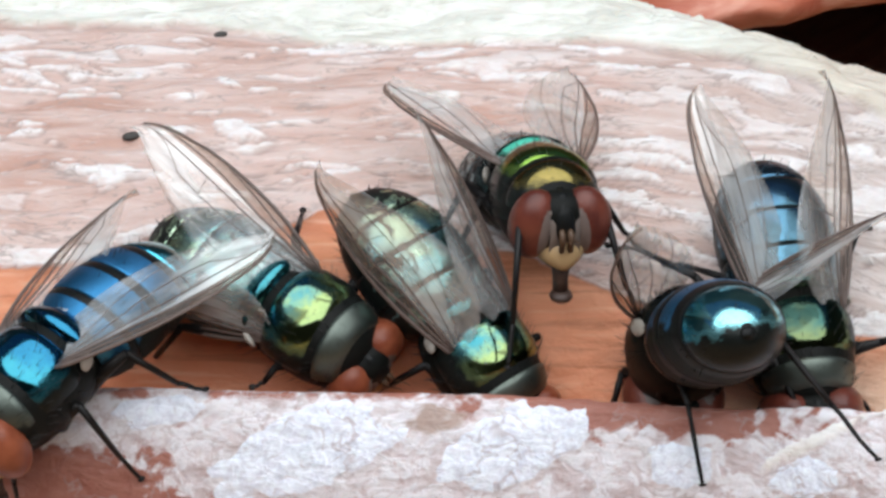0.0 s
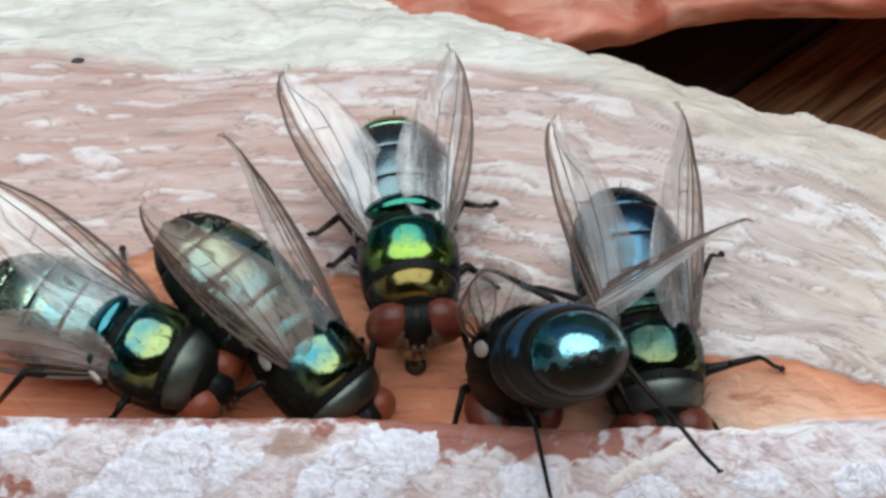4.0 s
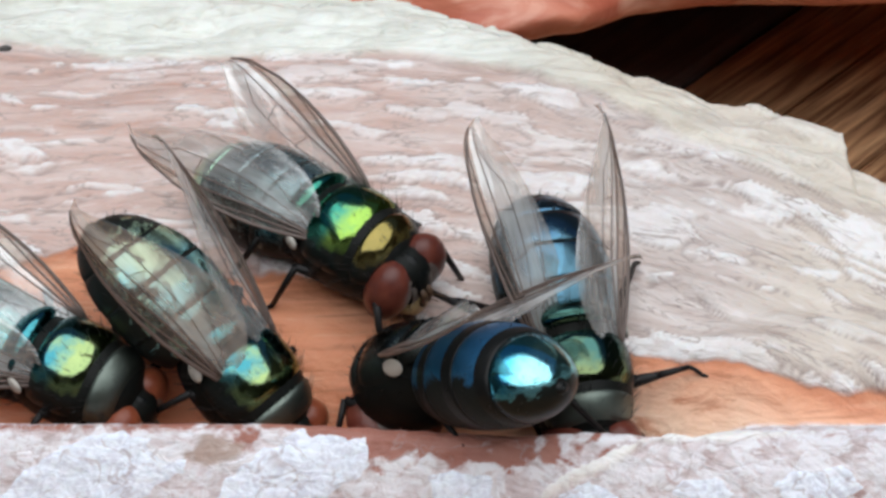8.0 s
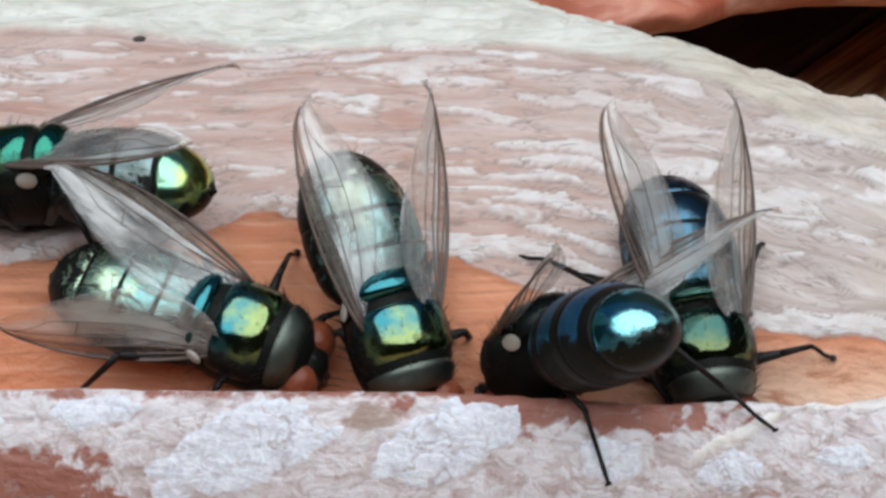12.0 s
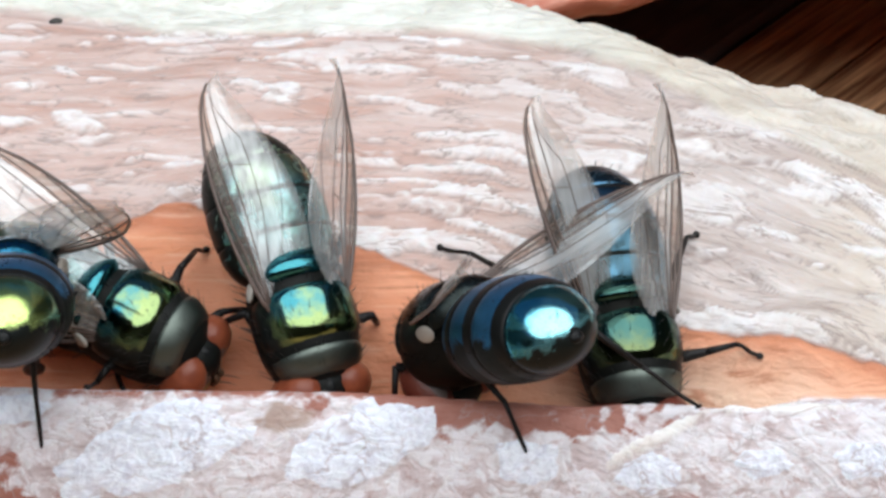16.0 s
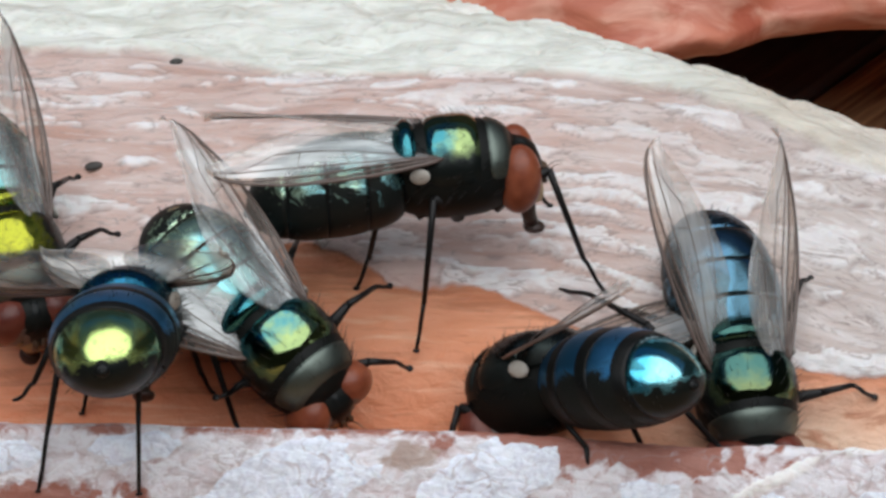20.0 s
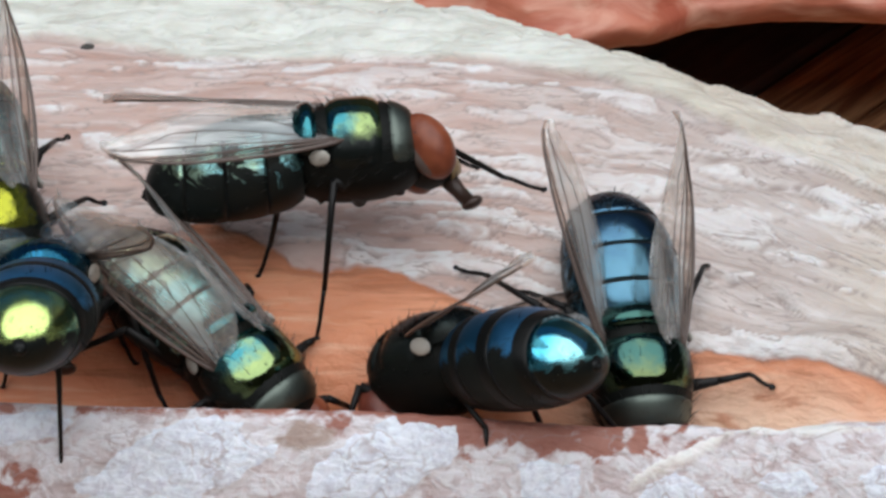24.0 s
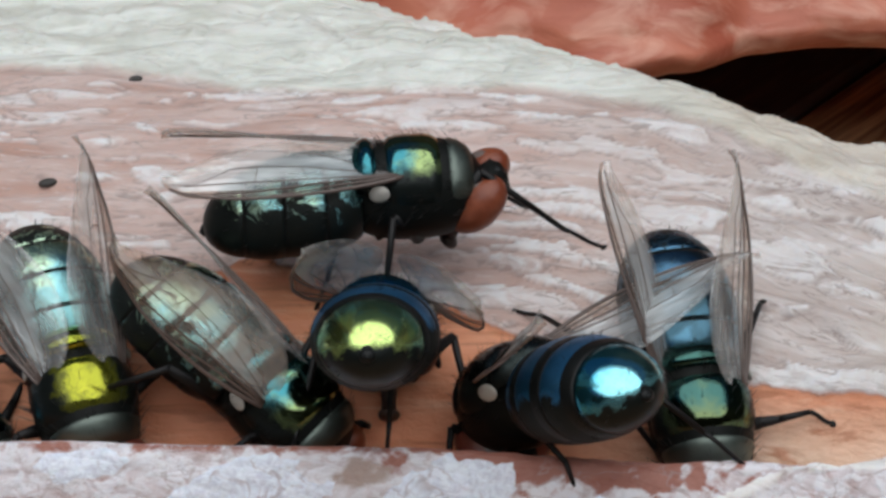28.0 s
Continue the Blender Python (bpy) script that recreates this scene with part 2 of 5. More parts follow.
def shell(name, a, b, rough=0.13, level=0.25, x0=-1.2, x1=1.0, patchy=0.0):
    """Metallic cuticle, finely pitted; its colour turns from a to b along the body. Below the level the flanks
    are painted black with a ragged edge, standing in for dark reflections and the rims of highlights."""
    a, b = (tuple(0.78 * c for c in col) for col in (a, b))
    n = Nodes(name)
    v = n.mm()
    pits = n.noise(v, 10.0, 3, 0.65)
    dents = n.noise(v, 0.9, 2, 0.5)
    x, y, z = n.node("SeparateXYZ", Vector=v).outputs
    along = n.math("ADD", n.math("DIVIDE", n.math("SUBTRACT", x, x0), x1 - x0), n.math("MULTIPLY", n.math("SUBTRACT", n.noise(v, 0.9, 3), 0.5), 1.6))
    col = n.mix(n.ramp(along, [(0.30, 0.0), (0.70, 1.0)]), a, b)
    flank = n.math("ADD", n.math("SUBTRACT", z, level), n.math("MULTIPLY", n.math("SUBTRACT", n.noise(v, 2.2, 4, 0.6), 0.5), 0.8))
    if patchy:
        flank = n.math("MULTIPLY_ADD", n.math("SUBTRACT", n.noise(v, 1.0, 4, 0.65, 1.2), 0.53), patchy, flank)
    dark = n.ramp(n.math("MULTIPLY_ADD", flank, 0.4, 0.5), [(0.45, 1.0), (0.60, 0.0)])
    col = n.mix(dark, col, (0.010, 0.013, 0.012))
    col = n.mix(n.ramp(pits, [(0.60, 0.0), (0.72, 0.5)]), col, (0.03, 0.035, 0.03))
    n.bump(n.math("ADD", n.math("MULTIPLY", pits, 0.08), n.math("MULTIPLY", dents, 0.8)), 0.5, 0.00008)
    r = n.math("MULTIPLY_ADD", n.noise(v, 3.0, 3), 0.10, 0.62 * rough - 0.04)
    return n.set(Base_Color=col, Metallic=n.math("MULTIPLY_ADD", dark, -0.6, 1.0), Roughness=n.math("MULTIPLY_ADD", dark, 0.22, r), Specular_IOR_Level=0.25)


def plain(name, col, rough=0.5, metal=0.0, var=0.25, scale=2.0, spec=0.5):
    n = Nodes(name)
    v = n.mm()
    f = n.noise(v, scale, 4, 0.6)
    dark = tuple(c * (1 - var) for c in col)
    n.bump(n.noise(v, scale * 4, 3), 0.25, 0.00004)
    return n.set(Base_Color=n.mix(f, dark, col), Roughness=rough, Metallic=metal, Specular_IOR_Level=spec)


def eye_material(name, a, b):
    n = Nodes(name)
    v = n.mm()
    f = n.noise(v, 1.2, 3)
    col = n.mix(n.ramp(f, [(0.35, 0.0), (0.65, 1.0)]), a, b)
    cells = n.node("TexVoronoi", Vector=v, Scale=16.0)
    n.bump(cells.outputs["Distance"], 0.25, 0.00003)
    return n.set(Base_Color=col, Roughness=0.34, Specular_IOR_Level=0.4)


def wing_material(name, tint, film, low, high):
    """Clear membrane with a thin pale film that shines; tint colours what is seen through it."""
    n = Nodes(name)
    v = n.mm()
    cloud = n.noise(n.node("Mapping", Vector=v, Scale=(0.45, 1.0, 1)).outputs[0], 1.0, 2, 0.5, 0.3)
    f = n.math("MULTIPLY_ADD", n.math("SUBTRACT", n.noise(n.node("Mapping", Vector=v, Scale=(0.35, 4.5, 1)).outputs[0], 1.0, 3, 0.6, 0.3), 0.5), 0.35, cloud)
    clear = n.node("BsdfTransparent", Color=(*tint, 1))
    n.set(Base_Color=film, Roughness=0.34, Metallic=0.40, Specular_IOR_Level=0.8)
    n.bump(n.noise(n.node("Mapping", Vector=v, Scale=(0.5, 2.0, 1)).outputs[0], 1.0, 3, 0.5, 0.4), 0.6, 0.0002)
    m = n.node("MixShader", Fac=n.ramp(f, [(0.36, low), (0.64, high)]))
    n.tree.links.new(clear.outputs[0], m.inputs[1])
    n.tree.links.new(n.bsdf.outputs[0], m.inputs[2])
    n.tree.links.new(m.outputs[0], n.out.inputs[0])
    return n.mat


FLESH = fish_flesh()
RUST = rust_flesh()
BOARD = wood("brown_plank", (0.16, 0.066, 0.026), (0.80, 0.47, 0.24))
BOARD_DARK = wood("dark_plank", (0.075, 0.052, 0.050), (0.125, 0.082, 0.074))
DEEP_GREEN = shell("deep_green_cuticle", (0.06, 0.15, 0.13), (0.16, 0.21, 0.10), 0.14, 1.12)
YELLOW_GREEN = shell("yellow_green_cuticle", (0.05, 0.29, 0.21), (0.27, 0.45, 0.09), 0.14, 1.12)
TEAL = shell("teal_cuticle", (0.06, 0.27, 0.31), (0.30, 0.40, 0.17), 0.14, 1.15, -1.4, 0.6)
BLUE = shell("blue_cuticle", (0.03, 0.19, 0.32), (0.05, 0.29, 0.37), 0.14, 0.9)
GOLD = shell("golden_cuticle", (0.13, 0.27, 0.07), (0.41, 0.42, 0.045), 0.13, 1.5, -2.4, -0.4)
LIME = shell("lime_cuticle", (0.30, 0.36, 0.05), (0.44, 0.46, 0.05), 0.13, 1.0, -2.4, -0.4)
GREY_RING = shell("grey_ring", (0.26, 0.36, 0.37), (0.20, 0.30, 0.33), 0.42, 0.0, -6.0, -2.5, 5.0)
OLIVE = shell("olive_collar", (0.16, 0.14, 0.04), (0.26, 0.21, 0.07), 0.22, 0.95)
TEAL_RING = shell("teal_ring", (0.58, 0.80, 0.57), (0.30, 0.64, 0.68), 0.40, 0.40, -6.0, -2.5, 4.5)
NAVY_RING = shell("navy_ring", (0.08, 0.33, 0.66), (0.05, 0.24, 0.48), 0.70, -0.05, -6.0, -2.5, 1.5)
# brighter than the other segments, to paint in the highlight on the tip
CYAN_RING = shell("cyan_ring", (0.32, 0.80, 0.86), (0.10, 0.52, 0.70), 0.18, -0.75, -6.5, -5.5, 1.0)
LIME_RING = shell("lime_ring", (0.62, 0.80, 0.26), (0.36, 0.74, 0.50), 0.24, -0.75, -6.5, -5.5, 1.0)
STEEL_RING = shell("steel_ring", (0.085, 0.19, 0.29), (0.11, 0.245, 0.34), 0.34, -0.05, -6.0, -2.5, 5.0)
BLACK = plain("black_cuticle", (0.006, 0.007, 0.007), 0.42, spec=0.2)
DARK = plain("dark_pleura", (0.008, 0.009, 0.008), 0.48, 0.0, spec=0.12)
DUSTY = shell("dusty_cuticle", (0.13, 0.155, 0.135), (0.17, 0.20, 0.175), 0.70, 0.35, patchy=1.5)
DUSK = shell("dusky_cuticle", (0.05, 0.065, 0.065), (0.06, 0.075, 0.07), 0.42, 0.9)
HAIR = plain("black_bristle", (0.008, 0.008, 0.008), 0.5)
LEG = plain("black_leg", (0.009, 0.008, 0.008), 0.42, spec=0.25)
EYE = eye_material("maroon_eye", (0.085, 0.018, 0.012), (0.165, 0.042, 0.026))
EYE_WARM = eye_material("russet_eye", (0.18, 0.042, 0.019), (0.30, 0.085, 0.040))
FACE = plain("buff_face", (0.50, 0.34, 0.17), 0.5)
RIM = plain("grey_brown_rim", (0.17, 0.13, 0.115), 0.5)
SILVER = plain("silvery_frons", (0.20, 0.165, 0.145), 0.5, 0.2)
CALYPTER = plain("white_calypter", (0.50, 0.47, 0.42), 0.6)
VEIN = plain("brown_vein", (0.15, 0.11, 0.095), 0.35)
WING = wing_material("wing_membrane", (0.95, 0.925, 0.90), (0.90, 0.94, 0.95), 0.10, 0.36)
WING_FRONT = wing_material("smoky_front_cell", (0.86, 0.81, 0.77), (0.50, 0.44, 0.40), 0.08, 0.20)
SPECK = plain("dark_speck", (0.05, 0.045, 0.04), 0.6)


# ---- mesh helpers ----
def mesh_of(name, verts, faces, mats, slots=None, smooth=True):
    me = bpy.data.meshes.new(name)
    me.from_pydata([(x * MM, y * MM, z * MM) for x, y, z in verts], [], faces)
    for m in mats if isinstance(mats, (list, tuple)) else [mats]:
        me.materials.append(m)
    if slots is not None:
        me.polygons.foreach_set("material_index", slots)
    if smooth:
        me.polygons.foreach_set("use_smooth", [True] * len(me.polygons))
    me.update()
    return me


def part(name, me, parent, label="", at=None):
    """A mesh as one object under a thing or a part, in the parent's space (millimetres in at)."""
    ob = new(name, me)
    ob.parent = parent
    if at is not None:
        ob.matrix_basis = at
    return tagged(ob, label)


def place(x, y, z, rx=0, ry=0, rz=0):
    return pose(x * MM, y * MM, z * MM, rx, ry, rz)


def loft(sections, n=24, cap=True):
    """Rings (x, zc, half width, height above, height below) joined along x."""
    verts, faces = [], []
    for x, zc, ry, up, down in sections:
        for k in range(n):
            a = 2 * math.pi * k / n
            c, s = math.cos(a), math.sin(a)
            verts.append((x, ry * c, zc + (up if s > 0 else down) * s))
    for i in range(len(sections) - 1):
        for k in range(n):
            faces.append((i * n + k, i * n + (k + 1) % n, (i + 1) * n + (k + 1) % n, (i + 1) * n + k))
    if cap:
        faces.append(tuple(range(n - 1, -1, -1)))
        faces.append(tuple((len(sections) - 1) * n + k for k in range(n)))
    return verts, faces


def ball(cx, cy, cz, rx, ry, rz, n=20, m=12):
    verts, faces = [(cx - rx, cy, cz)], []
    for i in range(1, m):
        a = math.pi * i / m
        for k in range(n):
            b = 2 * math.pi * k / n
            verts.append((cx - rx * math.cos(a), cy + ry * math.sin(a) * math.cos(b), cz + rz * math.sin(a) * math.sin(b)))
    verts.append((cx + rx, cy, cz))
    for k in range(n):
        faces.append((0, 1 + k, 1 + (k + 1) % n))
        for i in range(m - 2):
            p, q = 1 + i * n, 1 + (i + 1) * n
            faces.append((p + k, q + k, q + (k + 1) % n, p + (k + 1) % n))
        q = 1 + (m - 2) * n
        faces.append((q + k, len(verts) - 1, q + (k + 1) % n))
    return verts, faces


def tube(points, radii, n=7):
    """A tapered tube along points."""
    verts, faces = [], []
    pts = [Vector(p) for p in points]
    for i, p in enumerate(pts):
        d = (pts[min(i + 1, len(pts) - 1)] - pts[max(i - 1, 0)]).normalized()
        side = d.cross(Vector((0.31, 0.17, 0.93))).normalized()
        up = side.cross(d)
        for k in range(n):
            a = 2 * math.pi * k / n
            verts.append(tuple(p + (side * math.cos(a) + up * math.sin(a)) * radii[i]))
    for i in range(len(pts) - 1):
        for k in range(n):
            faces.append((i * n + k, i * n + (k + 1) % n, (i + 1) * n + (k + 1) % n, (i + 1) * n + k))
    faces.append(tuple(range(n - 1, -1, -1)))
    faces.append(tuple((len(pts) - 1) * n + k for k in range(n)))
    return verts, faces


def joined(*shapes):
    verts, faces = [], []
    for v, f in shapes:
        o = len(verts)
        verts += v
        faces += [tuple(i + o for i in q) for q in f]
    return verts, faces


# ---- ground shape ----
def value_noise(x, y, seed):
    """Smooth noise in -1..1 over arrays."""
    xi, yi = np.floor(x).astype(np.int64), np.floor(y).astype(np.int64)
    fx, fy = x - xi, y - yi
    fx, fy = fx * fx * (3 - 2 * fx), fy * fy * (3 - 2 * fy)

    def h(a, b):
        k = (a * 374761393 + b * 668265263 + seed * 974634777) & 0xFFFFFFFF
        k = ((k ^ (k >> 13)) * 1274126177) & 0xFFFFFFFF
        return ((k ^ (k >> 16)) & 0xFFFF) / 32767.5 - 1

    a, b, c, d = h(xi, yi), h(xi + 1, yi), h(xi, yi + 1), h(xi + 1, yi + 1)
    return (a * (1 - fx) + b * fx) * (1 - fy) + (c * (1 - fx) + d * fx) * fy


PROFILE_Y = np.array([-30, -10.5, -9.0, -8.0, -7.2, -6.6, -6.2, -5.8, -5.2, -4.4, -3.5, -2.7, -1.6, 0.0, 3.0, 7.0, 10.0, 13.0, 17.0, 22.0, 30.0])
PROFILE_Z = np.array([-13, -11.5, -5.6, -3.5, -2.3, -1.7, -1.5, -2.2, -3.9, -4.7, -4.5, -3.5, -2.3, -1.4, -0.5, 0.2, 0.4, 0.1, -0.4, -0.8, -1.2])
EDGE_X = np.array([-60, -30, -9.5, -4.8, -0.7, 0.8, 2.3, 4.3, 5.7, 7.2, 8.3, 9.3, 10.4, 11.5, 12.6, 13.7, 14.8, 16.0, 16.9, 17.3, 17.5, 18.4, 20.5, 24.0, 34.0, 60.0])
EDGE_Y = np.array([28, 26, 22.4, 20.7, 18.8, 17.5, 16.5, 15.3, 14.3, 13.4, 12.7, 11.7, 10.4, 9.8, 9.25, 8.85, 8.65, 8.2, 7.8, 7.3, 5.75, 5.35, 5.0, 3.6, 1.2, -2.0])
# the back edge of the moist cut, the seam between cut and lip, and the lower edge of the cream rim
CUT_X = np.array([-40, -16, -10, -6.5, -5.0, -3.6, -2.4, -1.4, -0.4, 0.8, 2.2, 5, 9.8, 12.4, 13.6, 14.7, 19, 40])
CUT_Y = np.array([-0.3, -0.1, 1.0, 2.1, 1.8, 0.6, 0.4, 0.7, 0.6, 0.0, -0.7, -1.8, -2.15, -3.0, -3.5, -3.85, -4.3, -4.7])
SEAM_X = np.array([-40, 8, 10.5, 12.5, 16, 40])
SEAM_Y = np.array([-6.0, -6.0, -5.5, -4.65, -4.75, -5.0])
CREAM_X = np.array([-40, -16.5, -12, -9.3, -6, -3, 1, 5, 6.8, 9.9, 13.5, 16.2, 30])
CREAM_Y = np.array([15, 13.4, 12.35, 11.9, 11.3, 11.5, 11.4, 10.8, 10.2, 7.7, 5.7, 4.0, 0])
LIP_X = np.array([-40, -14, -3, 1, 5, 9, 14, 40])
LIP_Y = np.array([0.15, 0.1, 0.0, -0.3, -0.55, -0.9, -0.9, -0.9])


def smooth_step(a, b, v):
    t = np.clip((v - a) / (b - a), 0, 1)
    return t * t * (3 - 2 * t)


def ground_z(x, y):
    """Height of the slab's top, without its fine relief."""
    x, y = np.asarray(x, float), np.asarray(y, float)
    shift = np.interp(x, LIP_X, LIP_Y) * smooth_step(0, -4, y)
    ys = y - shift + 0.18 * value_noise(x * 0.35, x * 0 + 3.3, 5) * smooth_step(0, -4, y)
    z = np.interp(ys, PROFILE_Y, PROFILE_Z)
    z = 0.5 * z + 0.25 * (np.interp(ys - 0.22, PROFILE_Y, PROFILE_Z) + np.interp(ys + 0.22, PROFILE_Y, PROFILE_Z))
    # the cut grows shallow towards the right-hand end
    cut = smooth_step(-6.3, -5.2, ys) * smooth_step(-0.5, -2.5, ys)
    z = z + cut * 1.5 * smooth_step(9.5, 14, x)
    z = z - 0.035 * np.maximum(x - 9, 0) ** 1.35 * smooth_step(-2, 4, y)
    edge = np.interp(x, EDGE_X, EDGE_Y)
    over = y - edge
    z = z - 0.5 * smooth_step(-2.5, 0, over) - 12.5 * smooth_step(-0.15, 1.3, over)
    z = z - 12 * smooth_step(33, 36, np.abs(x))
    return z


# ---- the slab, the second slab and the board ----
def blob(gx, gy, x, y, length, width, turn, seed, wild=0.5, angular=False):
    """A ragged patch: above 0 inside its wandering outline, about 1 in the middle."""
    c, q = math.cos(radians(turn)), math.sin(radians(turn))
    dx, dy = gx - x, gy - y
    u, w = (c * dx + q * dy) / (0.5 * length), (c * dy - q * dx) / (0.5 * width)
    p, r = 0.8 * gx + 0.6 * gy, 0.8 * gy - 0.6 * gx
    p, r = p + 0.35 * value_noise(r * 1.3, p * 1.3, seed + 5), r + 0.35 * value_noise(p * 1.3, r * 1.3, seed + 6)
    ragged = 0.6 * value_noise(p * 0.9, r * 1.1, seed) + 0.4 * value_noise(r * 2.3, p * 2.6, seed + 1) + 0.3 * value_noise(p * 5.0 + r, r * 5.0, seed + 2)
    reach = np.maximum(np.maximum(np.abs(u + 0.35 * w), np.abs(w)), 0.72 * np.abs(u - 0.8 * w)) if angular else np.hypot(u, w)
    return 1 - reach + wild * ragged


# white scars on the flesh: x, y, length, width, turn
SCARS = ((-10.7, 8.7, 1.5, 0.42, -38), (-12.1, 7.8, 1.7, 0.34, 2), (-9.6, 8.1, 1.0, 0.25, 4), (-10.4, 6.2, 1.9, 0.8, -25), (-12.2, 5.9, 1.6, 0.4, 5), (12.8, 6.1, 1.25, 0.36, -42),
         (13.3, 5.4, 1.4, 0.5, -8), (4.2, 4.2, 2.4, 0.7, -6), (1.5, 2.2, 2.8, 0.8, -10), (9.9, 9.6, 1.8, 0.5, -24), (-6.5, 3.9, 2.4, 0.5, 6), (-3.2, 7.6, 1.8, 0.35, -4), (2.6, 9.4, 2.0, 0.4, -12),
         (14.1, 3.4, 2.6, 0.8, -10), (11.6, 3.0, 2.0, 0.5, -6), (12.9, 1.0, 2.6, 0.5, -8), (15.6, 0.6, 3.0, 0.45, -12), (10.3, 5.2, 1.6, 0.4, -6), (-7.9, 11.0, 2.8, 0.5, -4), (-3.6, 10.6, 2.2, 0.6, 6), (2.0, 10.9, 2.4, 0.5, -4))
# chalky crusts on the lip
CRUSTS = ((-6.3, -7.6, 5.4, 1.9, 26), (-0.3, -7.6, 4.8, 1.7, 40), (-10.9, -6.8, 2.9, 0.8, 12), (8.2, -8.4, 1.8, 1.1, 30), (4.6, -8.2, 1.9, 1.1, -20), (-14.9, -7.0, 2.2, 0.8, 8), (14.8, -8.3, 2.4, 0.9, 5), (-8.6, -8.3, 1.3, 0.8, 50), (11.6, -8.4, 1.6, 0.8, 10))
# rusty stains on the lip
STAINS = ((-13.6, -8.2, 7.4, 2.3, 3), (3.6, -6.65, 8.6, 1.7, -4), (-3.2, -8.6, 3.0, 0.9, 0))


def build_slab():
    xs = np.concatenate([np.arange(-37, -20.01, 0.3), np.arange(-19.8, 21.01, 0.1), np.arange(21.3, 37.01, 0.3)])
    ys = np.concatenate([np.arange(-11.5, -9.01, 0.2), np.arange(-8.9, -5.0, 0.07), np.arange(-4.95, 15.5, 0.1), np.arange(15.7, 28.6, 0.22)])
    gx, gy = np.meshgrid(xs, ys)
    z = ground_z(gx, gy)
    yb = gy + 0.017 * np.maximum(gx, 0) ** 2
    top = smooth_step(-8, -5.5, z)
    back = smooth_step(-1.5, 1.0, gy)
    seam = gy - np.interp(gx, SEAM_X, SEAM_Y) + 0.10 * value_noise(gx * 0.9, gx * 0 + 1.7, 36) + 0.05 * value_noise(gx * 2.7, gx * 0 + 4.7, 37)
    front = smooth_step(0.2, -0.6, seam)
    fold = 0.22 * value_noise(gx * 0.22, yb * 0.75, 11) + 0.13 * value_noise(gx * 0.5 + 9, yb * 1.7, 12) + 0.03 * value_noise(gx * 1.1, yb * 3.4, 13)
    # dried ridges that run along the slab, denser towards its right-hand end, with a groove and painted shade at their
    # foot
    warp = 0.8 * value_noise(gx * 0.15, gy * 0.3, 41) + 0.25 * value_noise(gx * 0.6, gy * 0.7, 40)
    u, w = gx * 0.30, (yb + warp) * 1.6
    run = 0.5 * value_noise(u, w, 42) + 0.42 * value_noise(u * 2.1 + 3, w * 1.9, 43) + 0.20 * (1 - 0.8 * smooth_step(4, 12, gx)) * value_noise(u * 4.5, w * 3.3, 44)
    limit = 0.28 - 0.19 * smooth_step(-3, 9, gx)
    ridge = smooth_step(limit, limit + 0.045, run) * (0.55 + 0.45 * smooth_step(-0.5, 0.3, value_noise(gx * 0.35, gy * 0.5, 45)))
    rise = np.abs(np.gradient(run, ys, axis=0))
    crease_shade = np.exp(-((run - limit + 0.04) / 0.05) ** 2) * smooth_step(0.05, 0.5, rise)
    for k, scar in enumerate(SCARS):
        m = blob(gx, gy, *scar, 60 + 3 * k, 0.75)
        ridge = np.maximum(ridge, smooth_step(0.1, 0.35, m))
        crease_shade = np.maximum(crease_shade, np.exp(-((m - 0.02) / 0.09) ** 2) * (gy < scar[1]) * 0.8)
    # the cream rim laps over the flesh
    lap = gy - np.interp(gx, CREAM_X, CREAM_Y) + 12.4 + 0.45 * value_noise(gx * 0.4, gy * 0.2, 31) + 0.22 * value_noise(gx * 1.3, gy * 0.3, 32)
    cream = smooth_step(12.25, 12.6, lap)
    crease_shade = np.maximum(crease_shade, 0.6 * np.exp(-((lap - 12.2) / 0.12) ** 2))
    lump = np.abs(value_noise(gx * 0.33, gy * 0.55, 33)) + 0.5 * np.abs(value_noise(gx * 0.9 + 5, gy * 1.3, 34))
    fold = fold + 0.28 * cream + 0.30 * (lump - 0.4) * smooth_step(12.5, 14, lap)
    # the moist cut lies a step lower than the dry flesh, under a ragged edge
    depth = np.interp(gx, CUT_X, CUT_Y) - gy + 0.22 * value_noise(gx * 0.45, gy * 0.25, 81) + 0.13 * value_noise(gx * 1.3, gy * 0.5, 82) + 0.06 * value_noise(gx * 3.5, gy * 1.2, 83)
    back = smooth_step(0.5, -0.1, depth)
    fold = fold + 0.16 * smooth_step(0.0, -0.35, depth)
    ridge, crease_shade = ridge * back, np.maximum(crease_shade * back, 0.85 * np.exp(-((depth - 0.02) / 0.09) ** 2) * smooth_step(4.0, 9.0, gx))
    # the lip: crusts, stains and a torn edge, laid out along the face as it falls away
    face = gy + 0.9 * np.minimum(0, z + 1.6)

    def on_lip(x, y, length, width, turn, seed, wild, angular=False):
        down = y + 0.9 * min(0.0, float(ground_z(x, y)) + 1.6)
        return blob(gx, face, x, down, length, width * 1.5, turn, seed, wild, angular)

    chalk, stain = np.zeros_like(gx), np.zeros_like(gx)
    for k, crust in enumerate(CRUSTS):
        m = on_lip(*crust, 120 + 3 * k, 0.22, True)
        chalk = np.maximum(chalk, smooth_step(-0.08, 0.2, m))
        crease_shade = np.maximum(crease_shade, 0.45 * np.exp(-((m + 0.02) / 0.07) ** 2) * (gy < crust[1] + 0.2) * front)
    for k, mark in enumerate(STAINS):
        stain = np.maximum(stain, smooth_step(-0.35, 0.35, on_lip(*mark, 160 + 3 * k, 0.6)))
